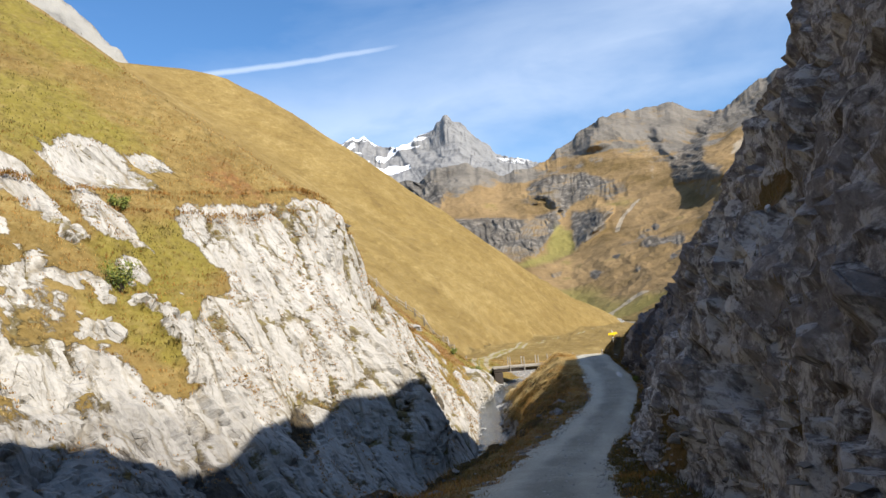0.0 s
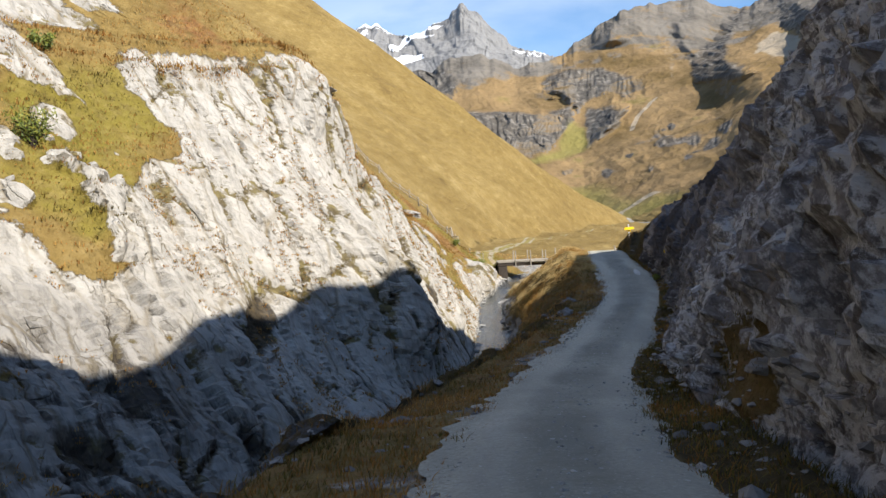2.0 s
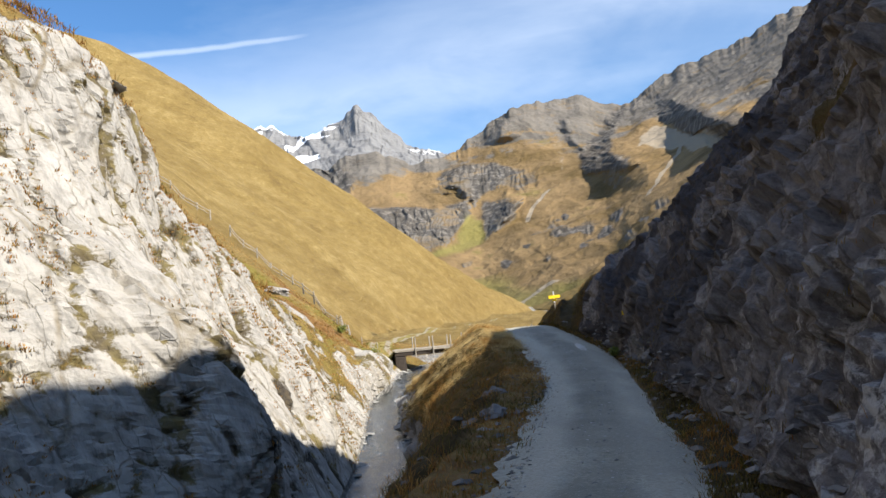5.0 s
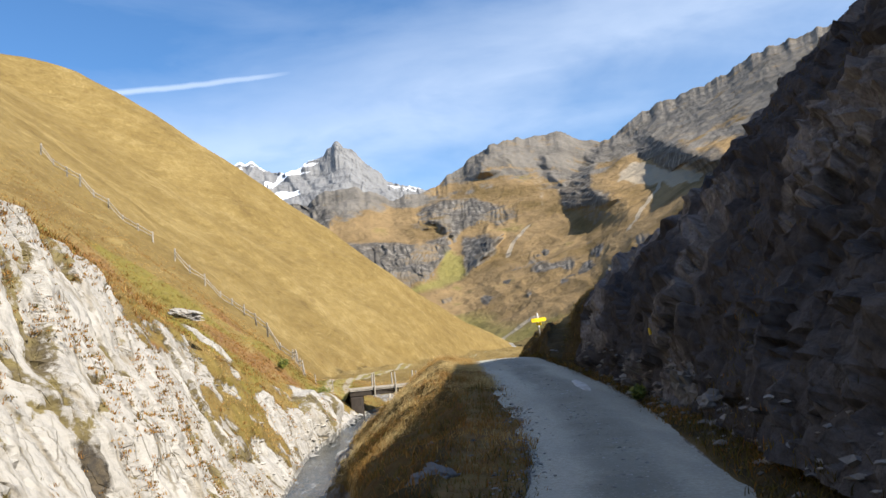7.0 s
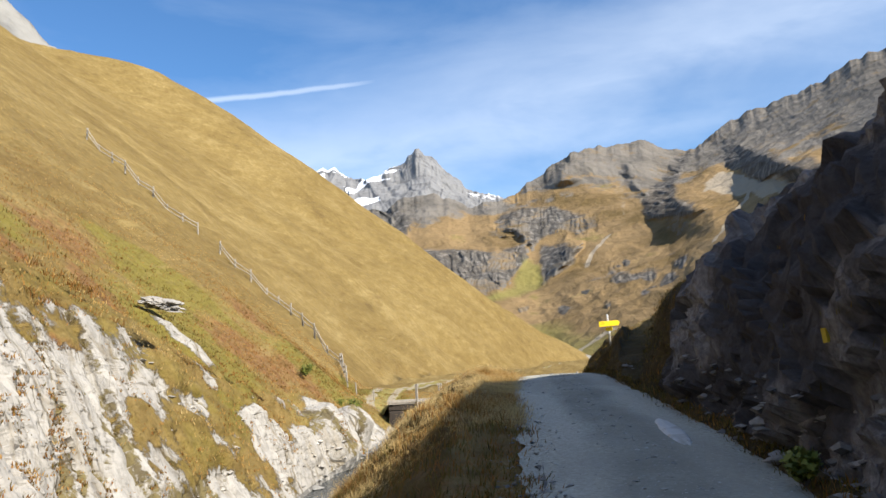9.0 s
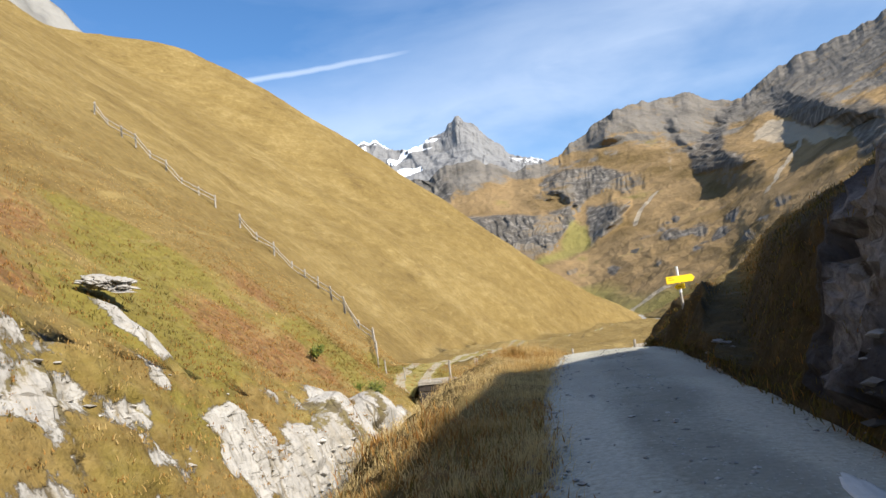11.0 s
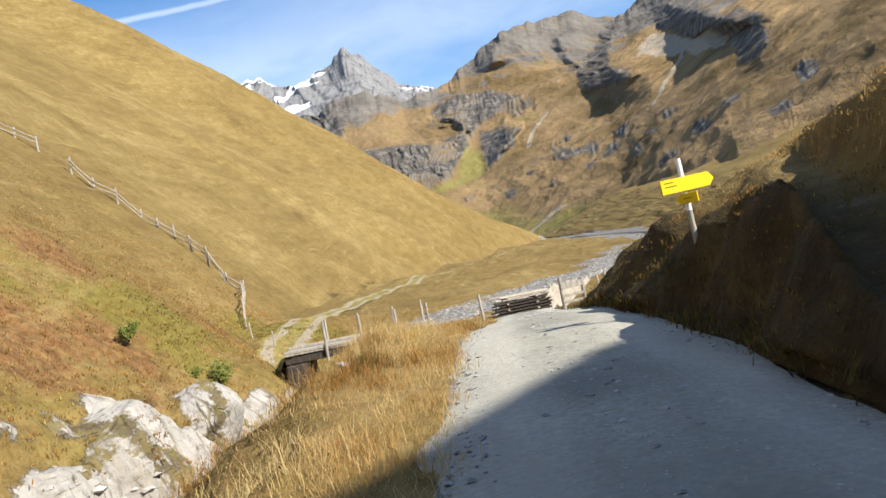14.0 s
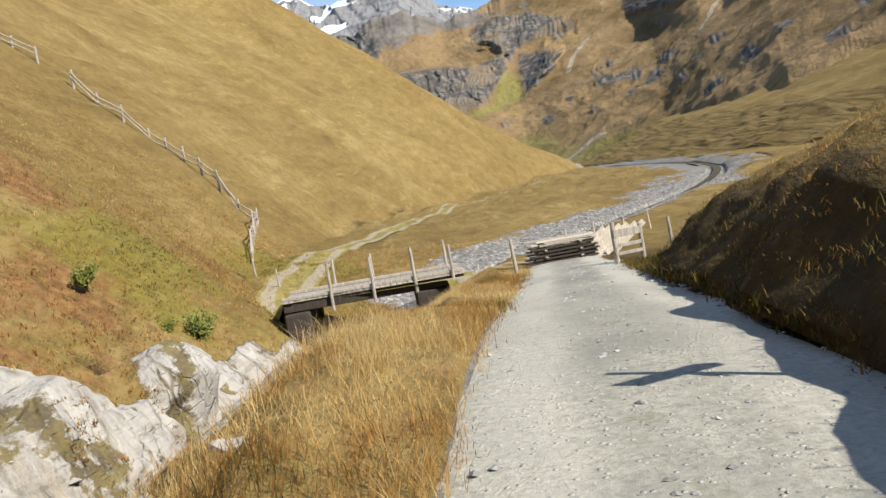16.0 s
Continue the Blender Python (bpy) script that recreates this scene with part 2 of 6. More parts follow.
def build_plan():
    y = rows_of_plan()
    near = smooth(96, 88, y)
    xz = lambda a, b: np.stack([a + 0 * y, b + 0 * y], 1)
    crest = xz(crest_x(y), crest_z(y))
    back = crest + np.stack([-90 + 0 * y, 18 + 0 * y], 1)
    top = xz(top_x(y), top_z(y))
    rl = xz(river_x(y) - river_h(y), river_z(y))
    rr = xz(river_x(y) + river_h(y), river_z(y))
    # keep the cliff from folding over the river
    top[:, 0] = np.minimum(top[:, 0], rl[:, 0] - 0.3)
    bed_l, bed_r = rl + (0.25, -0.45), rr + (-0.25, -0.45)
    hw = ROAD_HALF * near + 0.4 * (1 - near)
    rx = np.where(y < 94, road_x(y), river_x(y) + river_h(y) + 6)
    rz = np.where(y < 94, road_z(y), river_z(y) + 0.9)
    edge_l = xz(rx - hw, rz)
    edge_r = xz(rx + hw, rz)
    verge = xz(rx - hw - verge_w(y), rz + 0.08 - 0.28 * (verge_w(y) - 1.1))
    verge[:, 1] += 0.12 * smooth(50, 60, y) * smooth(84, 74, y)
    verge[:, 0] = np.maximum(verge[:, 0], rr[:, 0] + 0.5)
    edge_l[:, 0] = np.maximum(edge_l[:, 0], verge[:, 0] + 0.3)
    foot = xz(np.maximum(foot_x(y), edge_r[:, 0] + 0.05), foot_z(y))
    step = xz(foot[:, 0] + 0.55 + 0.5 * smooth(66, 71, y), foot[:, 1] + np.minimum(1.9, 0.35 * (brow_z(y) - foot[:, 1])))
    step[:, 1] = np.where(y > 53, np.minimum(step[:, 1], foot[:, 1] + bank_h(y)), step[:, 1])
    brow = xz(step[:, 0] + brow_k(y) * (brow_z(y) - step[:, 1]), brow_z(y))
    far = xz(brow[:, 0] + 60, brow[:, 1] + 16 + 10 * smooth(44, 48, y) * smooth(66, 56, y) + 12 * smooth(56, 66, y) * smooth(100, 80, y))
    # the cliff: a buttress at its foot, and a hollow below its highest corner
    face = lerp_band(top, rl, 150)
    t = np.linspace(0, 1, 150, endpoint=False)[None, :]
    face[:, :, 0] += 2.4 * np.exp(-((y - 40.2) / 1.7) ** 2)[:, None] * smooth(0.36, 0.62, t) * smooth(1.0, 0.75, t) - 0.85 * np.exp(-((y - 46.3) / 2.6) ** 2)[:, None] * 4 * t * (1 - t)
    bands = [("back", lerp_band(back, crest, 12)), ("slope", lerp_band(crest, top, 110, bow=3.0 * smooth(60, 140, y))),
             ("cliff", face), ("shore", lerp_band(rl, bed_l, 3)), ("bed", lerp_band(bed_l, bed_r, 6)), ("shore", lerp_band(bed_r, rr, 3)),
             ("bank", lerp_band(rr, verge, 40, bow=swell_h(y))), ("verge", lerp_band(verge, edge_l, 9)), ("road", lerp_band(edge_l, edge_r, 12)),
             ("ditch", lerp_band(edge_r, foot, 8)), ("wall", lerp_band(foot, step, 26)), ("wall", lerp_band(step, brow, 130, bow=0.40 * smooth(46, 49, y) * smooth(61, 56, y))), ("upper", lerp_band(brow, far, 30, True))]
    kind = np.concatenate([[k] * g.shape[1] for k, g in bands])
    g = np.concatenate([g for _, g in bands], 1)
    pts = np.empty((len(y), g.shape[1], 3))
    pts[:, :, 0], pts[:, :, 1], pts[:, :, 2] = g[:, :, 0], y[:, None], g[:, :, 1]
    return y, kind, pts


def grid_normals(p):
    du = np.gradient(p, axis=0)
    dv = np.gradient(p, axis=1)
    n = np.cross(dv, du)
    n /= np.linalg.norm(n, axis=2, keepdims=True) + 1e-9
    return n


def mesh_from_grid(name, p, attrs=None, hard=None):
    r, c = p.shape[:2]
    i = np.arange(r * c).reshape(r, c)
    faces = np.stack([i[:-1, :-1], i[:-1, 1:], i[1:, 1:], i[1:, :-1]], -1).reshape(-1, 4)
    me = bpy.data.meshes.new(name)
    me.from_pydata(p.reshape(-1, 3).tolist(), [], faces.tolist())
    for key, val in (attrs or {}).items():
        a = me.attributes.new(key, "FLOAT", "POINT")
        a.data.foreach_set("value", np.asarray(val, np.float32).reshape(-1))
    soft = np.full(len(me.polygons), True)
    if hard is not None:
        soft = ~hard.reshape(-1)[faces[:, 0]]
    me.polygons.foreach_set("use_smooth", soft)
    me.update()
    return me


# ---------------------------------------------------------------- materials
E1 = np.array((0.50, -0.32, -0.80))
E1 /= np.linalg.norm(E1)
E2 = np.cross((0.85, 0.05, 0.52), E1)
E2 /= np.linalg.norm(E2)
E3 = np.cross(E1, E2)
JOINTS = (tuple(E1), tuple(E2), tuple(E3))


def material(name):
    m = bpy.data.materials.new(name)
    m.use_nodes = True
    n = Nodes(m.node_tree)
    pos = n.add("ShaderNodeNewGeometry").outputs["Position"]
    return m, n, pos


def finish(m, n, color, rough=0.9, height=None, bump=0.5, dist=0.1, metal=0.0, spec=0.3):
    b = n.add("ShaderNodeBsdfPrincipled", {"Roughness": rough, "Metallic": metal, "Specular IOR Level": spec})
    if isinstance(color, bpy.types.NodeSocket):
        n.t.links.new(color, b.inputs["Base Color"])
    else:
        b.inputs["Base Color"].default_value = (*color, 1)
    if height is not None:
        bp = n.add("ShaderNodeBump", {"Strength": bump, "Distance": dist, "Height": height})
        n.t.links.new(bp.outputs[0], b.inputs["Normal"])
    n.t.links.new(b.outputs[0], n.add("ShaderNodeOutputMaterial").inputs[0])
    return m


def attribute(n, name):
    a = n.add("ShaderNodeAttribute")
    a.attribute_name = name
    return a.outputs["Fac"]


def along_joints(n, pos):
    """Coordinates drawn out along the steep joints of the rock."""
    e1, e2, e3 = JOINTS
    dots = []
    for e in (e1, e2, e3):
        d = n.add("ShaderNodeVectorMath", {0: pos, 1: e}, "DOT_PRODUCT")
        dots.append(d.outputs["Value"])
    return n.add("ShaderNodeCombineXYZ", {0: n.math("MULTIPLY", dots[0], 0.3), 1: dots[1], 2: dots[2]}).outputs[0]


def facets(n, vec, scale):
    """Flat broken faces: each cell is a plane tilted its own way. Returns the height and a tone for each face."""
    v = n.add("ShaderNodeTexVoronoi", {"Scale": scale, "Vector": vec})
    tilt = n.add("ShaderNodeVectorMath", {0: v.outputs["Color"], 1: (0.5, 0.5, 0.5)}, "SUBTRACT").outputs[0]
    off = n.add("ShaderNodeVectorMath", {0: vec, 1: v.outputs["Position"]}, "SUBTRACT").outputs[0]
    d = n.add("ShaderNodeVectorMath", {0: tilt, 1: off}, "DOT_PRODUCT").outputs["Value"]
    return d, n.add("ShaderNodeSeparateColor", {0: v.outputs["Color"]}).outputs[1]


def rock_color(n, pos, light, mid, dark, ochre, rough=1.0):
    """Limestone: pale faces, grey weathering, thin dark joints, pits, and a little ochre."""
    run = along_joints(n, pos)
    big = n.noise(pos, 0.22, 6, 0.6)
    fine = n.noise(run, 1.6, 9, 0.62)
    grit = n.noise(pos, 7.0, 6, 0.7)
    col = n.mix(n.ramp(fine, [(0.28, 0.0), (0.62, 1.0)]), mid, light)
    col = n.mix(n.ramp(big, [(0.46, 0.0), (0.70, 0.6)]), col, mid)
    col = n.mix(n.ramp(n.noise(run, 0.6, 6, 0.7), [(0.56, 0.0), (0.74, 0.55)]), col, ochre)
    bent = n.add("ShaderNodeVectorMath", {0: run, 1: n.add("ShaderNodeVectorMath", {0: n.noise(pos, 1.1, 4, 0.6, out=1), 1: (0.22, 0.22, 0.22)}, "MULTIPLY").outputs[0]}, "ADD").outputs[0]
    wide = n.math("MULTIPLY", n.voro(n.scaled(bent, (0.8, 1, 1)), 0.75, "DISTANCE_TO_EDGE"), 1.0)
    slim = n.math("MULTIPLY", n.voro(n.scaled(bent, (1.3, 1, 1)), 2.1, "DISTANCE_TO_EDGE"), 1.0)
    some = n.ramp(n.noise(pos, 0.7, 5, 0.65), [(0.44, 0.0), (0.60, 1.0)])
    crack = n.math("MULTIPLY", n.ramp(wide, [(0.008, 1.0), (0.045, 0.0)]), n.math("ADD", 0.25, n.math("MULTIPLY", some, 0.6)))
    crack = n.math("MAXIMUM", crack, n.math("MULTIPLY", n.ramp(slim, [(0.004, 0.9), (0.035, 0.0)]), n.math("MULTIPLY", some, 0.6)))
    tint = n.mix(n.noise(pos, 1.9, 3), dark, ochre)
    col = n.mix(crack, col, tint)
    pits = n.math("MULTIPLY", n.ramp(n.noise(run, 3.2, 4, 0.6), [(0.60, 0.0), (0.66, 1.0)]), n.math("MULTIPLY", some, 0.75))
    col = n.mix(pits, col, tint)
    col = n.mix(n.ramp(grit, [(0.52, 0.0), (0.75, 0.35)]), col, mid)
    h = n.math("MULTIPLY", fine, 0.35)
    for size, high in ((0.9, 0.45 * rough), (2.4, 0.35 * rough), (6.0, 0.18)):
        h = n.math("ADD", h, n.math("MULTIPLY", facets(n, run, size)[0], high))
    tone = facets(n, run, 1.3)[1]
    col = n.mix(n.math("MULTIPLY", tone, 0.30), col, mid)
    h = n.math("SUBTRACT", h, n.math("ADD", n.math("MULTIPLY", crack, 0.25), n.math("MULTIPLY", pits, 0.2)))
    h = n.math("ADD", h, n.math("MULTIPLY", grit, 0.16))
    return col, h


def ground_material():
    m, n, pos = material("meadow_and_rock")
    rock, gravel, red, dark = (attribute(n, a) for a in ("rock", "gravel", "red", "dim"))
    # autumn grass: straw, olive, ochre, with faint terraces along the slope
    a = n.noise(pos, 0.045, 4, 0.55)
    b = n.noise(pos, 0.5, 6, 0.62)
    c = n.noise(n.scaled(pos, (1.0, 0.45, 1.0), (0, 0, 10)), 4.0, 4, 0.65)
    streak = n.noise(n.scaled(pos, (0.42, 0.045, 0.42), (0, 0, 4)), 1.0, 6, 0.6, dist=0.3)
    mixed = n.math("ADD", n.math("MULTIPLY", a, 0.34), n.math("ADD", n.math("MULTIPLY", b, 0.28), n.math("ADD", n.math("MULTIPLY", streak, 0.28), n.math("MULTIPLY", c, 0.10))))
    grass = n.ramp(mixed, [(0.37, (0.128, 0.082, 0.026)), (0.45, (0.176, 0.117, 0.036)), (0.53, (0.226, 0.155, 0.052)), (0.62, (0.300, 0.218, 0.086))])
    green = n.ramp(n.math("ADD", attribute(n, "olive"), n.math("MULTIPLY", n.math("SUBTRACT", n.noise(pos, 0.30, 6, 0.65), 0.5), 1.3)), [(0.30, 0.0), (0.68, 0.75)])
    grass = n.mix(green, grass, (0.185, 0.158, 0.027))
    heath = n.ramp(n.math("ADD", red, n.math("MULTIPLY", n.math("SUBTRACT", n.noise(pos, 1.6, 7, 0.75), 0.5), 2.2)), [(0.30, 0.0), (0.80, 0.92)])
    grass = n.mix(heath, grass, n.ramp(n.noise(pos, 2.3, 5, 0.7), [(0.36, (0.120, 0.062, 0.026)), (0.50, (0.215, 0.098, 0.040)), (0.64, (0.270, 0.165, 0.060))]))
    grass = n.mix(n.ramp(n.noise(pos, 1.9, 6, 0.72), [(0.36, 0.55), (0.54, 0.0)]), grass, (0.085, 0.060, 0.018))
    grass = n.mix(n.ramp(c, [(0.46, 0.0), (0.75, 0.2)]), grass, (0.40, 0.31, 0.14))
    brush = n.ramp(n.noise(n.scaled(pos, (0.30, 0.040, 0.30), (0, 0, 5)), 1.0, 6, 0.62, dist=0.4), [(0.59, 0.0), (0.68, 0.42)])
    grass = n.mix(brush, grass, (0.12, 0.072, 0.022))
    ledge = n.ramp(n.noise(n.scaled(pos, (0.5, 0.035, 0.5), (0, 0, 3)), 1.3, 5, 0.6, dist=0.3), [(0.60, 0.0), (0.68, 0.45)])
    grass = n.mix(ledge, grass, (0.33, 0.245, 0.095))
    # dim carries painted shade: it takes the grass down to a near-black brown
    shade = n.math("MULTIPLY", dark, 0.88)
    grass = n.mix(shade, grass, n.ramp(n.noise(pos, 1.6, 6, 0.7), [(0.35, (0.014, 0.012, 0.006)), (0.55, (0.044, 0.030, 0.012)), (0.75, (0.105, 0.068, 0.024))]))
    # rock
    stone, sh = rock_color(n, pos, (0.430, 0.408, 0.370), (0.315, 0.296, 0.266), (0.085, 0.075, 0.058), (0.27, 0.205, 0.105), 0.5)
    # darker copy of the stone, which dim lays where the rock is in shade
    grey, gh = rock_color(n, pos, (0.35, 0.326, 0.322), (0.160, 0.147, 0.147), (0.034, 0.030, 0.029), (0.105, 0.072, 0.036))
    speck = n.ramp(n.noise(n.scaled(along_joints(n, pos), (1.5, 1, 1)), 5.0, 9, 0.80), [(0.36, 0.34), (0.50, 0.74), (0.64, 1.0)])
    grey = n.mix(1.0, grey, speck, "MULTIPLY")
    stone = n.mix(1.0, stone, n.ramp(n.noise(along_joints(n, pos), 4.0, 8, 0.75), [(0.34, 0.62), (0.52, 1.0)]), "MULTIPLY")
    lichen = n.math("MULTIPLY", n.ramp(n.math("ADD", n.noise(n.scaled(along_joints(n, pos), (2.2, 1, 1)), 3.4, 7, 0.75), n.math("MULTIPLY", attribute(n, "streak"), 0.12)), [(0.57, 0.0), (0.66, 1.0)]), n.ramp(attribute(n, "streak"), [(0.1, 0.0), (0.7, 0.8)]))
    grey = n.mix(lichen, grey, (0.52, 0.51, 0.50))
    # the far part of the wall gets deeper shade in its colour
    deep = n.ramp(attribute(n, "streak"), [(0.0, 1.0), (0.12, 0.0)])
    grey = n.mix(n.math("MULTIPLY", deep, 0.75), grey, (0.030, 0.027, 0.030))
    plants = n.mix(n.ramp(n.noise(pos, 1.7, 4, 0.6), [(0.4, 0.0), (0.6, 1.0)]), (0.075, 0.056, 0.028), (0.160, 0.125, 0.045))
    stone = n.mix(n.ramp(n.math("ADD", attribute(n, "seam"), n.math("MULTIPLY", n.math("SUBTRACT", n.noise(pos, 3.4, 5, 0.7), 0.5), 2.4)), [(0.52, 0.0), (0.80, 0.92)]), stone, plants)
    moss = n.math("ADD", attribute(n, "moss"), n.math("MULTIPLY", n.math("SUBTRACT", n.noise(n.scaled(along_joints(n, pos), (0.45, 1, 1)), 1.5, 7, 0.72), 0.5), 2.0))
    stone = n.mix(n.ramp(moss, [(0.52, 0.0), (0.78, 0.92)]), stone, n.ramp(n.noise(pos, 5.0, 5, 0.7), [(0.4, (0.026, 0.021, 0.016)), (0.65, (0.082, 0.060, 0.032))]))
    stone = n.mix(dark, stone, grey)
    edge = n.math("ADD", rock, n.math("MULTIPLY", n.math("SUBTRACT", n.noise(pos, 1.3, 9, 0.78), 0.5), 1.35))
    on = n.ramp(edge, [(0.44, 0.0), (0.53, 1.0)])
    col = n.mix(on, grass, stone)
    # stones of the river bed
    peb = n.voro(pos, 3.2)
    pcol = n.ramp(n.add("ShaderNodeSeparateColor", {0: n.voro(pos, 3.2, out=1)}).outputs[0], [(0.0, (0.20, 0.19, 0.175)), (1.0, (0.44, 0.42, 0.385))])
    pcol = n.mix(n.ramp(peb, [(0.25, 0.0), (0.6, 0.8)]), pcol, (0.12, 0.115, 0.105))
    gon = n.ramp(n.math("ADD", gravel, n.math("MULTIPLY", n.math("SUBTRACT", n.noise(pos, 0.6, 6, 0.7), 0.5), 0.9)), [(0.42, 0.0), (0.56, 1.0)])
    col = n.mix(gon, col, pcol)
    turf = n.math("ADD", n.math("MULTIPLY", n.noise(pos, 3.0, 6, 0.7), 0.75), n.math("MULTIPLY", c, 0.2))
    gh = n.math("ADD", gh, n.math("MULTIPLY", n.noise(pos, 5.0, 7, 0.75), 0.5))
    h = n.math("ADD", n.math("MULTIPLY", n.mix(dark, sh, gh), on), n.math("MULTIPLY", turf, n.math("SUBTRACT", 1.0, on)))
    return finish(m, n, col, 0.92, h, 0.8, 0.30, spec=0.15)


def mountain_material(name, pale, brown, snow):
    m, n, pos = material(name)
    rock, white = attribute(n, "rock"), attribute(n, "snow")
    f = n.noise(pos, 0.021, 8, 0.65)
    stone = n.ramp(f, [(0.30, tuple(v * 0.45 for v in pale)), (0.5, tuple(v * 0.8 for v in pale)), (0.72, pale)])
    g = n.noise(pos, 0.012, 8, 0.62)
    turf = n.ramp(g, [(0.32, (0.10, 0.068, 0.026)), (0.5, brown), (0.62, tuple(v * 1.25 for v in brown)), (0.74, (0.14, 0.125, 0.035))])
    tuft = n.ramp(n.noise(pos, 0.13, 5, 0.7), [(0.52, 0.0), (0.68, 0.7)])
    turf = n.mix(n.math("MULTIPLY", tuft, 0.45), turf, (0.075, 0.055, 0.022))
    e = n.math("ADD", rock, n.math("MULTIPLY", n.math("SUBTRACT", n.noise(pos, 0.045, 8, 0.72), 0.5), 1.1))
    col = n.mix(n.ramp(e, [(0.40, 0.0), (0.66, 1.0)]), turf, stone)
    green = n.ramp(attribute(n, "green"), [(0.2, 0.0), (0.7, 0.75)])
    col = n.mix(green, col, (0.205, 0.185, 0.055))
    scree = n.math("ADD", attribute(n, "scree"), n.math("MULTIPLY", n.math("SUBTRACT", n.noise(pos, 0.05, 6, 0.7), 0.5), 0.7))
    col = n.mix(n.ramp(scree, [(0.42, 0.0), (0.65, 0.75)]), col, (0.33, 0.285, 0.22))
    # dark grey crag rock, with the shade of upright faces painted in
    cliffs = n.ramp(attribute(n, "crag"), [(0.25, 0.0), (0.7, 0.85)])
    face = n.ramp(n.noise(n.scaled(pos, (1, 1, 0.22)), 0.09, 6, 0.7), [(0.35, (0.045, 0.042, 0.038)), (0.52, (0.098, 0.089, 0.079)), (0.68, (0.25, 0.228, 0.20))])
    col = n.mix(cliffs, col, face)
    s = n.math("ADD", white, n.math("MULTIPLY", n.math("SUBTRACT", n.noise(pos, 0.016, 8, 0.72), 0.5), 1.3))
    col = n.mix(n.math("MULTIPLY", n.ramp(s, [(0.45, 0.0), (0.58, 1.0)]), snow), col, (0.82, 0.84, 0.88))
    h = n.math("ADD", n.noise(pos, 0.05, 8, 0.7), n.math("MULTIPLY", n.noise(n.scaled(pos, (1, 1, 0.3)), 0.16, 5, 0.7), 0.4))
    return finish(m, n, col, 0.95, h, 0.7, 5.0, spec=0.1)


def road_material():
    m, n, pos = material("gravel_road")
    u = attribute(n, "across")
    fine = n.noise(pos, 16.0, 6, 0.75)
    mid = n.noise(pos, 1.3, 5, 0.6)
    col = n.ramp(fine, [(0.30, (0.190, 0.182, 0.146)), (0.5, (0.385, 0.370, 0.302)), (0.72, (0.58, 0.556, 0.464))])
    col = n.mix(n.ramp(mid, [(0.40, 0.0), (0.70, 0.55)]), col, (0.31, 0.303, 0.26))
    # wheel tracks are paler, the crown between them carries a little moss
    track = n.ramp(n.math("ABSOLUTE", n.math("SUBTRACT", n.math("ABSOLUTE", u), 0.58)), [(0.08, 1.0), (0.34, 0.0)])
    col = n.mix(n.math("MULTIPLY", track, 0.35), col, (0.48, 0.455, 0.39))
    crown = n.math("MULTIPLY", n.ramp(n.math("ABSOLUTE", u), [(0.08, 1.0), (0.3, 0.0)]), n.ramp(n.noise(pos, 1.9, 5, 0.7), [(0.55, 0.0), (0.68, 0.6)]))
    col = n.mix(crown, col, (0.16, 0.15, 0.07))
    middle = n.math("MULTIPLY", n.ramp(n.math("ABSOLUTE", n.math("ADD", u, n.math("MULTIPLY", n.math("SUBTRACT", n.noise(pos, 0.5, 4, 0.6), 0.5), 0.5))), [(0.22, 1.0), (0.46, 0.0)]), n.ramp(n.noise(pos, 0.35, 4, 0.6), [(0.40, 0.25), (0.60, 0.8)]))
    col = n.mix(middle, col, (0.175, 0.172, 0.146))
    # damp stretches of the track, at random
    darkening = n.ramp(n.noise(n.scaled(pos, (0.7, 0.16, 1)), 1.0, 5, 0.6), [(0.42, 0.0), (0.60, 0.5)])
    col = n.mix(darkening, col, (0.235, 0.228, 0.193))
    stones = n.ramp(n.voro(pos, 14.0), [(0.10, 1.0), (0.22, 0.0)])
    col = n.mix(n.math("MULTIPLY", stones, 0.5), col, (0.50, 0.49, 0.45))
    h = n.math("ADD", n.math("MULTIPLY", fine, 0.7), n.math("MULTIPLY", stones, 0.6))
    return finish(m, n, col, 0.9, h, 0.6, 0.03, spec=0.2)


def water_material():
    m, n, pos = material("stream_water")
    rip = n.noise(n.scaled(pos, (1.6, 0.7, 1)), 2.4, 6, 0.7, dist=1.2)
    foam = n.ramp(n.noise(n.scaled(pos, (1.5, 0.6, 1)), 1.6, 8, 0.75), [(0.58, 0.0), (0.68, 0.8)])
    col = n.mix(foam, (0.022, 0.030, 0.034), (0.70, 0.73, 0.75))
    return finish(m, n, col, 0.10, rip, 0.55, 0.07, spec=0.5)


GROUND = ground_material()
ROAD = road_material()
WATER = water_material()

# ---------------------------------------------------------------- ground sheet
def patches(q, list_of, seed):
    """Soft patches of other plants: (x, y, z, radius), ragged at the edge."""
    n = 0.45 * fractal(q * 0.35, 4, seed=seed)
    out = np.zeros(len(q))
    for x, y, z, r in list_of:
        d = np.sqrt((q[:, 0] - x) ** 2 + ((q[:, 1] - y) * 0.8) ** 2 + (q[:, 2] - z) ** 2) / r
        out = np.maximum(out, smooth(1.3, 0.45, d + n))
    return out


def red_patches(q):
    return patches(q, ((-6, 79, 3.0, 4.0), (-5, 83, 2, 2.5), (-11.5, 71, 8.5, 3.6), (-15, 64, 13, 4.0), (-8.5, 90, 6.5, 3.0), (-6.5, 58.5, 2.0, 1.4), (-9.5, 52.5, 8.0, 1.8), (-12, 46, 11.5, 2.0), (-14.5, 41, 12, 2.2), (-4.5, 96, 1.5, 2.0), (-10.8, 54, 8.8, 2.2), (-9.2, 60, 6.4, 2.2), (-8.2, 65.5, 5.2, 1.8)), 14)


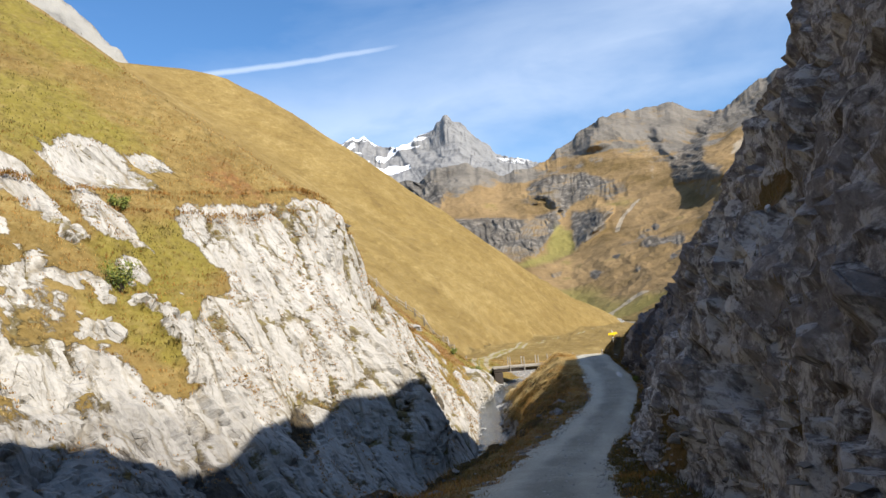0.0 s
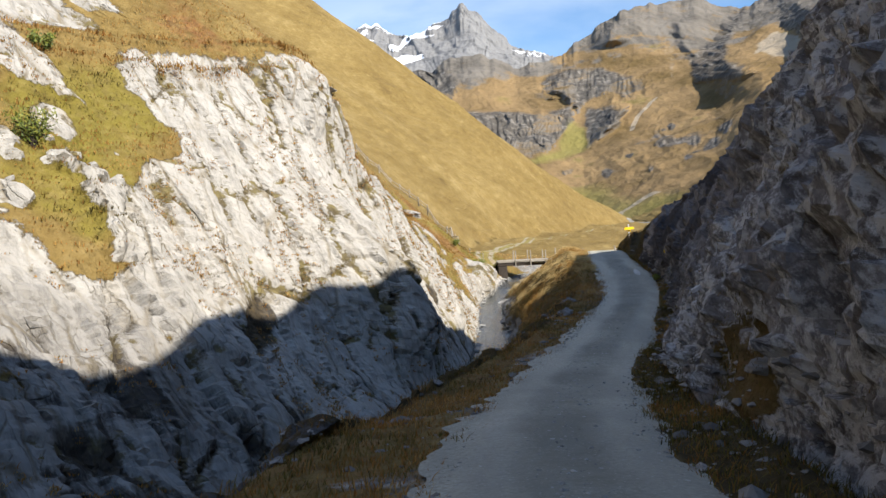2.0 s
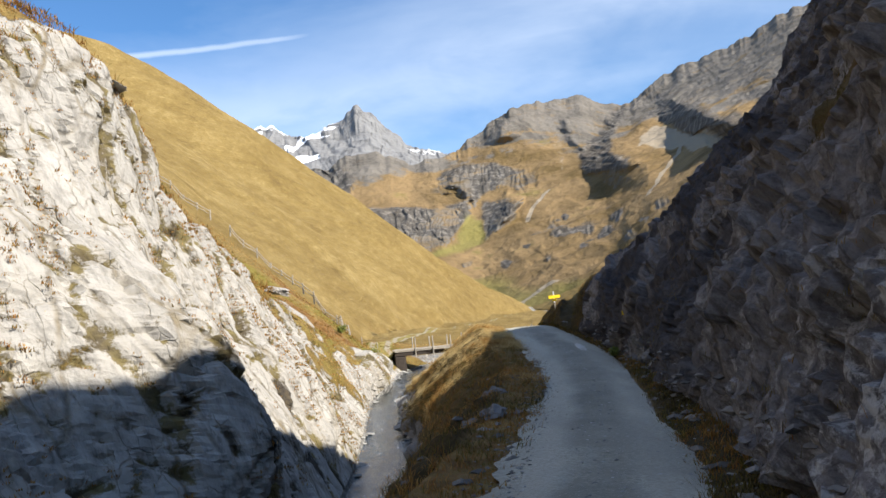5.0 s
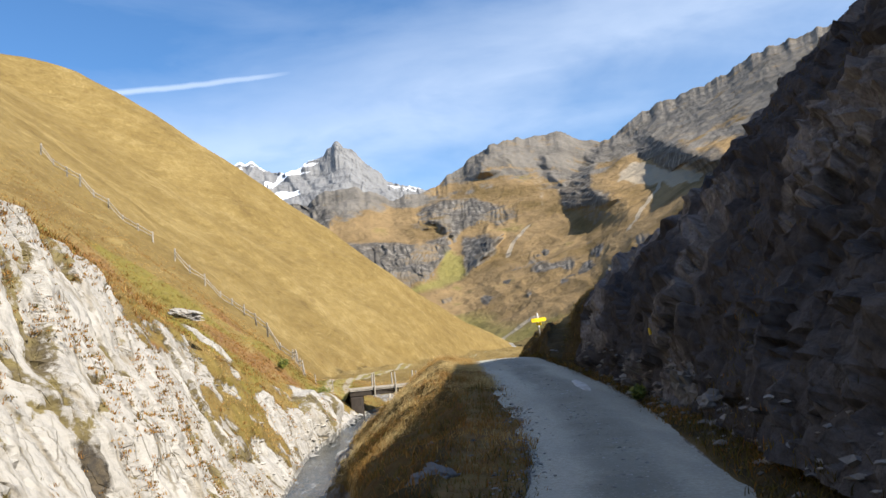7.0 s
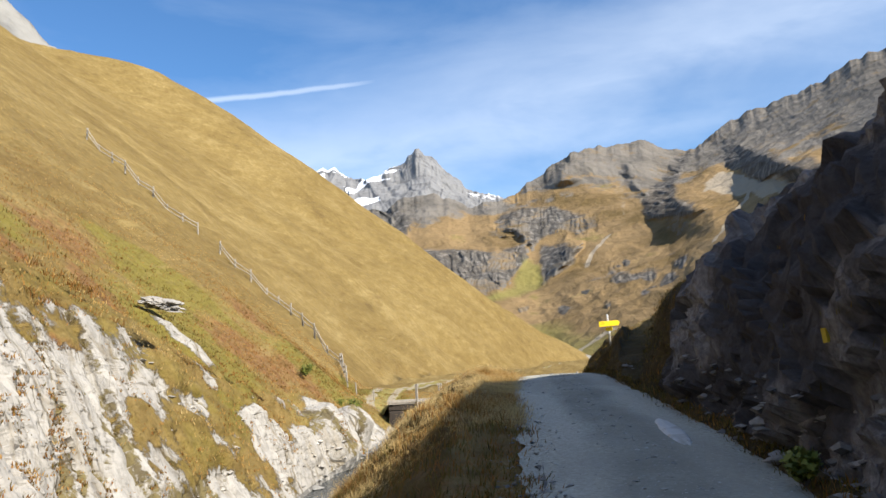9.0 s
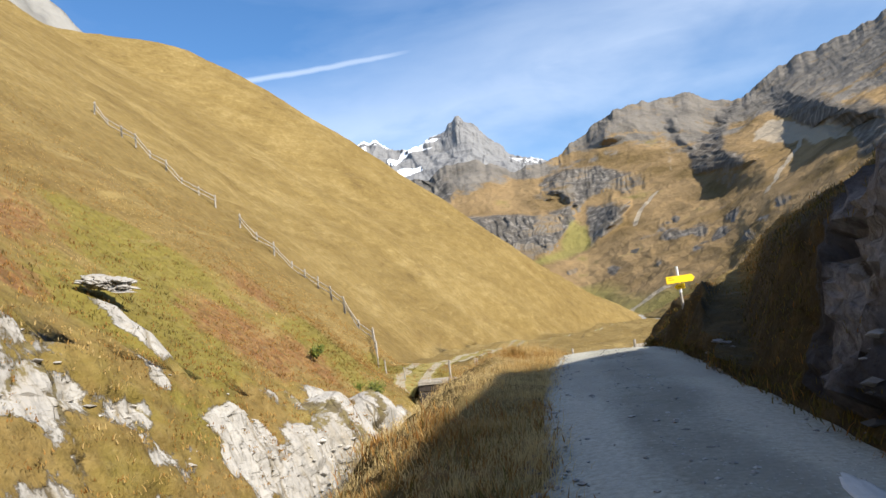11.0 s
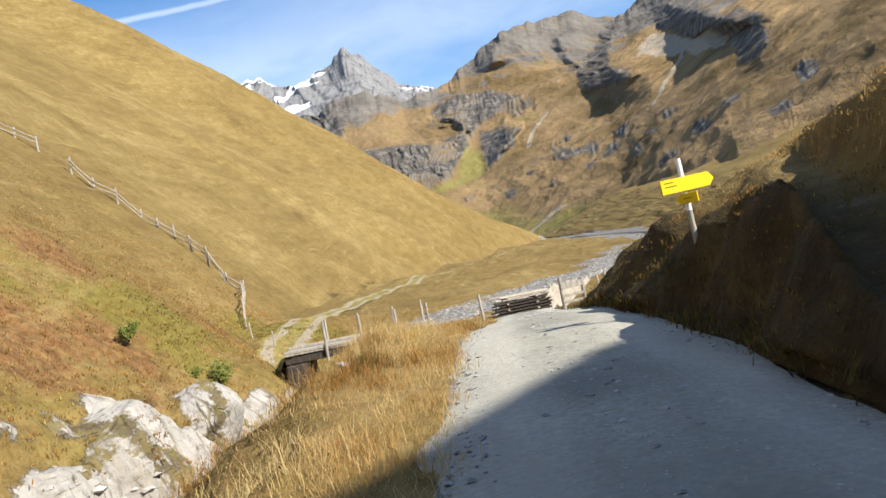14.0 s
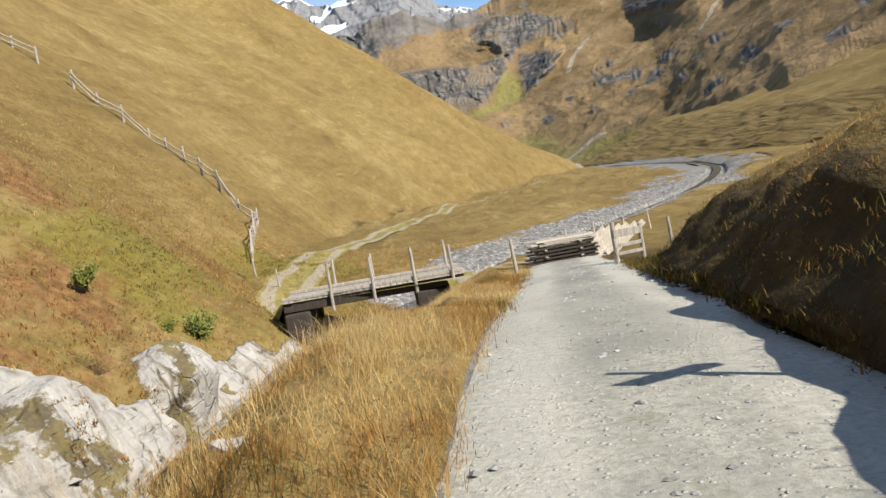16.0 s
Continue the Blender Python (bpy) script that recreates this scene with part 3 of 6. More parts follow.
def olive_patches(q):
    return patches(q, ((-7, 70, 3.5, 3.6), (-8.5, 76.5, 5.5, 3.2), (-5, 88, 2.0, 3.0), (-11, 80, 8, 4), (-16, 34, 7.5, 4.0), (-15, 31, 5.0, 3.0), (-20, 36, 15, 5), (-23, 45, 21, 6), (-12, 62, 9, 4), (-2.5, 104, 0.2, 4)), 15)


Y, KIND, PLAN = build_plan()


def band(*names):
    return np.isin(KIND, names)


SIDE_PATH = np.array([(5.7, 56.6, 0.93), (6.25, 58.2, 1.22), (6.75, 60.1, 1.5), (7.45, 61.8, 1.95), (7.95, 63.3, 2.26), (8.5, 65.2, 2.62)])


def off_path(q):
    """Distance of each point from the side path in plan, and the path's height there."""
    best, high = np.full(len(q), 1e9), np.zeros(len(q))
    for a, b in zip(SIDE_PATH[:-1], SIDE_PATH[1:]):
        v = b - a
        t = np.clip(((q[:, :2] - a[:2]) @ v[:2]) / (v[:2] @ v[:2]), 0, 1)
        d = np.hypot(q[:, 0] - a[0] - t * v[0], q[:, 1] - a[1] - t * v[1])
        high = np.where(d < best, a[2] + t * v[2], high)
        best = np.minimum(best, d)
    return best, high


def dress_ground():
    p = PLAN.copy()
    q = p.reshape(-1, 3)
    shape = p.shape[:2]
    yy = p[:, :, 1]
    cliff, wall = band("cliff")[None, :] + 0.0 * yy, band("wall")[None, :] + 0.0 * yy
    tc = np.zeros(len(KIND))
    for k in ("cliff", "wall", "bank", "slope", "upper"):
        w = KIND == k
        tc[w] = np.linspace(0, 1, w.sum())
    tc = tc[None, :] + 0 * yy
    spots = fractal(q * (0.16, 0.16, 0.22), 4, seed=3).reshape(shape)
    # how much bare rock there is
    rock = np.zeros(shape)
    zz = p[:, :, 2]
    patch = fractal(q * (0.45, 0.45, 0.45), 4, seed=5).reshape(shape)
    solid = smooth(-0.8, 0.8, yy - 33.4 - 0.85 * (zz - 4.0) + 1.2 * spots + 0.5 * patch) * smooth(60, 55, yy + 0.6 * (zz - 2))
    low = np.maximum(smooth(3.8, 2.6, zz + 0.8 * spots + 0.5 * patch), smooth(30.4, 28.4, yy + 1.0 * spots + 0.8 * patch)) * smooth(37, 34, yy)
    low = low * (0.66 - 0.14 * smooth(2.0, 3.5, zz) + 0.42 * patch + 0.2 * spots) + 0.5 * smooth(2.4, 1.4, zz + 0.6 * patch) * smooth(37, 34, yy)
    rest = smooth(54, 60, yy) * np.clip(1.15 * smooth(0.25 - 0.12 * smooth(76, 70, yy), 0.55 - 0.15 * smooth(76, 70, yy), tc + 0.10 * spots) + 0.45 * patch, 0, 1) * np.clip(0.72 + 0.6 * patch, 0, 1)
    rock += cliff * np.clip(solid * (0.92 + 0.16 * patch) + (low + rest) * (1 - solid) + 0.12 * patch, 0, 1) * smooth(93, 86, yy)
    bits = fractal(q * (0.8, 0.8, 1.1), 4, seed=6).reshape(shape)
    rock = np.maximum(rock, cliff * smooth(0.22, 0.5, bits + 0.3 * spots) * smooth(35.5, 33, yy) * smooth(14, 18, yy) * 0.95)
    out = np.zeros(shape)
    for cx, cy, cz, rad in ((-18.6, 35.9, 11.6, 2.1), (-17.4, 39.3, 12.6, 1.0), (-17.3, 33.8, 8.7, 1.3), (-15.9, 32.8, 6.6, 0.8), (-20.5, 31.0, 11.0, 1.8), (-7.2, 68.0, 2.9, 0.9), (-6.0, 67.0, 1.9, 0.7)):
        dd = np.sqrt((p[:, :, 0] - cx) ** 2 + (yy - cy) ** 2 + (zz - cz) ** 2)
        out = np.maximum(out, smooth(rad * 1.3, rad * 0.5, dd + 0.5 * rad * patch))
    # outcrops that swell out of the turf and the stream bank
    swell = np.zeros(shape)
    for cx, cy, cz, rad, high in ((-2.9, 76.2, -1.0, 1.8, 1.05), (-2.3, 81.5, -1.0, 1.25, 0.95), (-7.0, 67.9, 2.9, 0.85, 0.45), (-6.4, 65.8, 2.2, 0.55, 0.25), (-3.7, 73.2, -1.9, 1.4, 0.35), (-5.6, 66.6, 1.4, 0.5, 0.15)):
        dd = np.sqrt((p[:, :, 0] - cx) ** 2 + (yy - cy) ** 2 + (zz - cz) ** 2) / rad
        swell = np.maximum(swell, high * smooth(1.15, 0.55, dd + 0.22 * patch))
        out = np.maximum(out, smooth(1.2, 0.8, dd + 0.3 * patch))
    rock = np.maximum(rock, out)
    right = smooth(55.4, 53.6, yy + 0.7 * spots) * (1 - 0.45 * smooth(0.30, 0.95, tc) + 0.3 * patch)
    rock += wall * np.clip(right + 0.18 * spots - 0.5 * smooth(0.93, 1.0, tc), 0, 1) * smooth(56, 54, yy)
    turfy = np.zeros(shape)
    for cx, cy, cz, rad in ((0.0, 20.6, 0.6, 1.2), (0.1, 18.8, 1.0, 0.9), (1.3, 15.6, 5.0, 1.3), (1.7, 22.2, 3.6, 0.9), (3.4, 27.6, 6.2, 0.9), (5.0, 33.5, 5.6, 1.3)):
        dd = np.sqrt((p[:, :, 0] - cx) ** 2 + (0.8 * (yy - cy)) ** 2 + (zz - cz) ** 2)
        turfy = np.maximum(turfy, smooth(rad * 1.2, rad * 0.6, dd + 0.6 * rad * patch))
    rock = rock * (1 - wall * 0.8 * turfy)
    bank = band("bank")[None, :] + 0 * yy
    rock += bank * np.clip(smooth(34, 22, yy) * 0.5 + 0.4 * spots + 0.55 * smooth(0.28, 0.0, tc) * smooth(90, 80, yy), 0, 1) * smooth(95, 88, yy)
    far_bank = smooth(92, 100, yy)
    gravel = (band("bed", "shore")[None, :] + 0 * yy).astype(float)
    d = np.abs(p[:, :, 0] - river_x(yy)) - river_h(yy)
    wide = np.interp(yy, [92, 110, 200, 400, 900], [2, 6, 9, 10, 10])
    gravel = np.maximum(gravel, smooth(1.0, 0.25, d / wide + 0.5 * spots) * far_bank)
    near_bed = (smooth(0.12, 0.0, tc) * bank * 0.8 + (tc > 0.95) * cliff * 0.6) * (0.35 + 0.65 * smooth(76, 86, yy))
    gravel = np.maximum(gravel, near_bed * (1 - far_bank))
    gravel = np.maximum(gravel, band("road")[None, :] * smooth(96, 90, yy) * 1.0)
    spill = np.zeros(len(KIND))
    spill[KIND == "verge"] = np.linspace(0, 1, (KIND == "verge").sum())
    gravel = np.maximum(gravel, smooth(0.55, 1.0, spill[None, :] + 0.45 * bits + 0.25 * patch + 0.10 * smooth(46, 36, yy)) * (spill > 0)[None, :] * 0.5 * smooth(40, 32, yy))
    slope = band("slope")[None, :] + 0 * yy
    red = 0.5 * wall * turfy + 0.42 * (band("verge", "bank")[None, :] + 0 * yy) * smooth(96, 88, yy) + 0.85 * red_patches(q).reshape(shape) + 0.14 * fractal(q * 0.05, 3, seed=9).reshape(shape)
    streaks = wall * (smooth(42, 24, yy) * 0.30 + smooth(30, 22, yy) * smooth(5, 12, yy) * 0.30 + 0.55 * smooth(3.4, 1.6, zz) * (smooth(8, 10.5, yy) * smooth(19, 16.5, yy) + 0.5 * smooth(23, 25, yy) * smooth(33, 30, yy)) + 0.35 * smooth(0.2, 0.6, patch) + 0.5 * smooth(1.2, 0.2, np.sqrt((yy - 25.5) ** 2 + 0.3 * (zz - 4) ** 2) / 3))
    olive = 0.80 * olive_patches(q).reshape(shape) + 0.22 * fractal(q * 0.03, 3, seed=13).reshape(shape) + 0.08 + (0.36 * smooth(13, 5, zz) * smooth(40, 52, yy) * smooth(110, 95, yy) - 0.3 * smooth(100, 130, yy)) * (cliff + slope)
    # shade of the bank and the cliff foot, put into the colour
    shady = bank * (0.55 * smooth(66, 56, yy) + 0.35 * smooth(46, 40, yy)) + cliff * 0.3 * smooth(32, 28, yy + 0.8 * spots) * smooth(3.2, 1.6, zz + 0.6 * patch)
    # painted shade: the wall and bank darken where they lie in shadow
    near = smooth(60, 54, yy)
    darkening = smooth(62.4, 59.6, yy + 0.4 * spots)
    dim = wall * (1 - 0.25 * turfy) * (darkening + (1 - darkening) * (0.16 + 0.84 * smooth(0.26, 0.17, tc))) + shady + (band("ditch")[None, :] + 0 * yy) + (band("upper")[None, :] * (0.2 + 0.8 * near))
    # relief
    nrm = grid_normals(p).reshape(-1, 3)
    r = np.clip(rock, 0, 1).reshape(-1)
    basis = np.stack([E1, E2, E3])
    s = (q + 0.09 * np.stack([fractal(q * 0.5, 3, seed=k) for k in (101, 102, 103)], 1)) @ basis.T
    b1, j1 = blocks(s * (0.11, 0.42, 0.42), 1)
    b2, j2 = blocks(s * (0.28, 0.95, 0.95), 11)
    b3, _ = blocks(s * (1.0, 2.3, 2.3), 17)
    b4, _ = blocks(s * (2.6, 5.0, 5.0), 27)
    rocky = 0.36 * b1 - 0.22 * smooth(0.09, 0.0, j1) + 0.17 * b2 - 0.11 * smooth(0.09, 0.0, j2) + 0.07 * b3 + 0.035 * b4 + 0.40 * fractal(q * 0.2, 4, seed=21) + 0.04 * fractal(q * 2.2, 3, seed=22)
    rocky = rocky * (1 + 0.25 * smooth(40, 34, q[:, 1]) * smooth(4.5, 2.5, q[:, 2]))
    w2, k2 = blocks(q @ basis.T * (0.5, 0.8, 0.8) + 0.2 * fractal(q * 1.1, 3, seed=110)[:, None], 19)
    broken = 0.35 * b1 + 0.42 * w2 - 0.05 * smooth(0.08, 0.0, k2) + 0.24 * b3 + 0.10 * b4 + 0.45 * fractal(q * 0.25, 5, seed=23) + 0.10 * fractal(q * 1.4, 4, seed=24)
    broken = broken * (1 - 0.2 * smooth(40, 46, q[:, 1]))
    rocky = np.where(wall.reshape(-1) > 0, broken, rocky)
    reach = np.interp(q[:, 1], [90, 140, 400, 900], [1.0, 1.6, 3.0, 4.0])
    turf = 0.20 * fractal(q * 0.28, 4, seed=31) * reach + 0.05 * fractal(q * 1.5, 2, seed=41) + 1.2 * fractal(q * 0.03, 3, seed=51) * smooth(110, 200, q[:, 1])
    calm = np.ones(len(KIND))
    calm[band("bed", "shore")] = 0.35
    calm[band("road")] = 0.0
    calm[band("verge", "ditch")] = 0.5
    calm = (calm[None, :] + 0 * yy)
    w = KIND == "cliff"
    calm[:, w] *= np.clip((1.02 - tc[:, w]) * 8, 0.15, 1)
    floor = smooth(92, 100, yy) * (band("bank", "verge", "road", "ditch")[None, :] + 0.0)
    calm = (calm * (1 - 0.6 * floor) * (1 - 0.45 * smooth(0.2, 0.5, swell))).reshape(-1)
    amount = (rocky * r * 1.0 + turf * (1 - r)) * calm
    amount = amount + swell.reshape(-1) + 0.17 * fractal(q * 0.9, 4, seed=61) * (wall * smooth(55, 60, yy)).reshape(-1)
    amount = amount + (0.22 * fractal(q * 0.8, 4, seed=63) + 0.14 * b3) * (bank * smooth(6, 12, yy) * smooth(88, 80, yy)).reshape(-1)
    q = q + nrm * amount[:, None]
    # soil and plants along the open joints
    seam = np.maximum(smooth(0.13, 0.01, j1), 0.9 * smooth(0.11, 0.0, j2)) * smooth(-0.45, 0.25, fractal(q * 0.6, 3, seed=81))
    wet = smooth(2.4, 0.6, q[:, 2] + 1.2 * fractal(q * 0.4, 3, seed=83) + 0.12 * np.clip(q[:, 1] - 34, 0, 20)) * cliff.reshape(-1) * smooth(62, 52, q[:, 1])
    # moss low on the cliff, plus crevice shade painted into its joints
    moss = wet * (0.08 + 0.26 * smooth(37, 32, q[:, 1]) + 0.45 * np.maximum(smooth(0.12, 0.0, j1), 0.8 * smooth(0.09, 0.0, j2)) + 0.55 * fractal(q * 0.55, 3, seed=84))
    # the side path that climbs the bank beside the sign
    d, h = off_path(q)
    cut = (d < 3.0) & (wall.reshape(-1) + (band("ditch", "upper")[None, :] + 0 * yy).reshape(-1) > 0)
    bed = h + 0.05 * value_noise(q * 2.5, 88) + np.maximum(0, d - 0.34) * 2.4
    q[:, 2] = np.where(cut, np.minimum(q[:, 2], bed), q[:, 2])
    gravel = np.maximum(gravel, 0.32 * (smooth(0.55, 0.25, d) * cut).reshape(shape))
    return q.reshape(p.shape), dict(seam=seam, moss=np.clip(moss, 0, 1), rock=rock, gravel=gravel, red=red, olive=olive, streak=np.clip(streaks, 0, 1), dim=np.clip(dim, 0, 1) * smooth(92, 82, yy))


LAND, MASKS = dress_ground()
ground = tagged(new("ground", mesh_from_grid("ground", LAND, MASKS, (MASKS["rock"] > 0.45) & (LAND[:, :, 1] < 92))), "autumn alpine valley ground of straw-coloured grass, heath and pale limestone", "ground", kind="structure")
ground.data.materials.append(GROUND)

FLAT = LAND.reshape(-1, 3)


def ground_z(x, y):
    """Height of the ground sheet near (x, y)."""
    i = int(np.argmin(np.abs(Y - y)))
    best = None
    for k in (i - 1, i, i + 1):
        if 0 <= k < len(Y):
            row = LAND[k]
            j = int(np.argmin(np.abs(row[:, 0] - x) + 0.5 * np.abs(row[:, 1] - y)))
            d = abs(row[j, 0] - x) + abs(row[j, 1] - y)
            if best is None or d < best[0]:
                best = (d, row[j, 2])
    return float(best[1])


# ---------------------------------------------------------------- mountains
EYE = np.array((0.0, 30.0, 2.0))


def mountain(name, az, el, radius, start, base, label, mat, relief, seed, power=1.25, rows=160, cols=300, fold=1.1, tooth=0.16, steep=(0.45, 0.72, 0.55), extra=None, fine=0.28):
    """A massif between its foot and its crest, seen as bearings and heights of the skyline from the valley."""
    a = np.linspace(az[0], az[-1], cols)
    crest = np.interp(a, az, el)
    teeth = tooth * fractal(np.stack([a * 1.7, a * 0, a * 0 + seed], 1), 4, seed=seed)
    R = np.interp(a, *radius)
    r0 = np.interp(a, *start)
    t = np.linspace(0, 1.12, rows)[:, None]
    r = r0 + (R - r0) * t
    zc = EYE[2] + R * np.tan(np.radians(crest))
    tt = np.minimum(t, 1)
    zc = zc + R * np.radians(teeth) * smooth(0.82, 1.0, t)
    # lower down the mountainside the skyline's notches even out
    even = np.interp(a, az, el)
    for _ in range(3):
        w = np.ones(2 * (cols // 24) + 1)
        even = np.convolve(np.pad(even, cols // 24, "edge"), w / w.sum(), "valid")
    zs = EYE[2] + R * np.tan(np.radians(even))
    z = base + (zs - base) * (0.12 * tt + 0.88 * tt ** power) + (zc - zs) * smooth(0.62, 1.0, tt) - np.maximum(t - 1, 0) * 900
    x = EYE[0] + r * np.sin(np.radians(a))
    y = EYE[1] + r * np.cos(np.radians(a))
    p = np.stack([x + 0 * z, y + 0 * z, z], -1)
    q = p.reshape(-1, 3)
    A, T = (a[None, :] + 0 * z), (t + 0 * z)
    E = np.degrees(np.arctan2(z - EYE[2], r))
    keep = (smooth(0, 0.15, T) * smooth(1.02, 0.90, T)).reshape(-1)
    soft = (smooth(0, 0.15, T)).reshape(-1)
    warp = q + relief * 1.2 * np.stack([fractal(q / (relief * 9), 3, seed=seed + k) for k in (3, 4, 5)], 1)
    q2 = q.copy()
    q2[:, 2] += keep * relief * fold * (fractal(warp / (relief * 8), 3, 0.5, seed, ridged=True) - 0.3)
    q2[:, 2] += soft * relief * fine * fractal(warp / (relief * 2.2), 4, 0.55, seed + 20, ridged=True)
    attrs = dict(rock=np.zeros_like(z), snow=np.zeros_like(z), green=np.zeros_like(z), scree=np.zeros_like(z), crag=np.zeros_like(z))
    if extra:
        extra(A, E, T, q2, attrs, keep, p.shape[:2])
    # bare rock where the slope is steep, snow where it is not
    nz = grid_normals(q2.reshape(p.shape))[:, :, 2]
    attrs["rock"] = np.clip(attrs["rock"] + steep[0] * smooth(steep[1], steep[2], np.abs(nz)), 0, 1)
    attrs["snow"] = attrs["snow"] * smooth(0.20, 0.50, np.abs(nz))
    me = mesh_from_grid(name, q2.reshape(p.shape), attrs)
    me.materials.append(mat)
    return tagged(new(name, me), label, "mountain", kind="structure")


def blob(A, E, a, e, ra, re, tilt=0.0):
    x = (A - a) * math.cos(radians(tilt)) + (E - e) * math.sin(radians(tilt))
    y = -(A - a) * math.sin(radians(tilt)) + (E - e) * math.cos(radians(tilt))
    return smooth(1.25, 0.5, np.sqrt((x / ra) ** 2 + (y / re) ** 2))


def inside(A, E, corners, soft=0.35):
    """1 within a region of bearings and heights, fading over its edge."""
    c = np.array(corners, float)
    near, odd = np.full(A.shape, 1e9), np.zeros(A.shape, bool)
    for (ax, ay), (bx, by) in zip(c, np.roll(c, -1, 0)):
        vx, vy = bx - ax, by - ay
        t = np.clip(((A - ax) * vx + (E - ay) * vy) / (vx * vx + vy * vy), 0, 1)
        near = np.minimum(near, np.hypot(A - ax - t * vx, E - ay - t * vy))
        odd ^= ((ay > E) != (by > E)) & (A < ax + (E - ay) * vx / (vy if vy else 1e-9))
    return smooth(-soft, soft, np.where(odd, near, -near))


def ribs(A, E, pitch, lean, seed):
    """Upright ribs of rock: each rises sharply on its left and falls off slowly to its right."""
    w = np.stack([A.reshape(-1) * 0.9, E.reshape(-1) * 0.9, 0 * A.reshape(-1)], 1)
    phase = A / pitch + lean * E / pitch + 1.1 * fractal(w / (pitch * 2.6), 4, seed=seed).reshape(A.shape)
    k, f = np.floor(phase), phase - np.floor(phase)
    high = 0.35 + 0.65 * lattice(k.astype(np.int64), np.floor(0 * E).astype(np.int64), 0 * k.astype(np.int64), seed)
    patchy = np.clip(0.55 + 0.75 * fractal(w / (pitch * 1.7) + 7.7, 3, seed=seed + 60).reshape(A.shape), 0.05, 1.4)
    return patchy * high * smooth(0.0, 0.30, f) * (1 - smooth(0.30, 1.0, f))


def scarp(A, E, line, width, run):
    """A steep flank that turns from the sun: it comes forward across width and falls back over run degrees beyond it."""
    a0, w = np.interp(E, *line), np.interp(E, *width)
    u = (A - a0) / w
    return 2.0 * np.radians(w) * np.clip(u, 0, 1) * (1 - smooth(1.0, 1 + run / w, u))


def forward(q, share):
    """Bring the points nearer by a share of their distance from the valley."""
    q[:] = EYE + (q - EYE) * (1 - share.reshape(-1, 1))


LOWER_CRAG = [(-2.4, 8.3), (0.0, 8.3), (3.2, 8.1), (5.5, 7.8), (7.3, 8.1), (7.6, 7.2), (6.7, 6.2), (5.9, 5.2), (4.3, 4.4), (2.7, 4.2), (1.2, 5.2), (-0.2, 6.5), (-2.0, 7.4)]
UPPER_CRAG = [(4.9, 9.1), (5.8, 10.2), (7.4, 10.6), (9.8, 10.45), (12.3, 9.5), (12.5, 8.7), (11.0, 8.35), (9.1, 8.6), (7.9, 7.8), (7.1, 8.3), (6.4, 8.8)]
WEDGE_CRAG = [(8.4, 6.6), (8.4, 7.8), (10.0, 8.0), (11.0, 7.8), (10.6, 6.7), (9.1, 5.7), (8.4, 5.1)]
WEST_CRAG = [(-8.0, 11.6), (-4.4, 11.4), (-2.0, 11.4), (-0.5, 10.6), (-0.9, 9.0), (-1.9, 8.2), (-3.4, 8.8), (-8.0, 9.5)]
GREEN_GULLY = [(7.2, 7.3), (8.2, 6.5), (8.5, 5.3), (7.9, 4.8), (4.7, 4.1), (4.0, 4.2), (6.1, 5.0), (6.9, 6.2)]


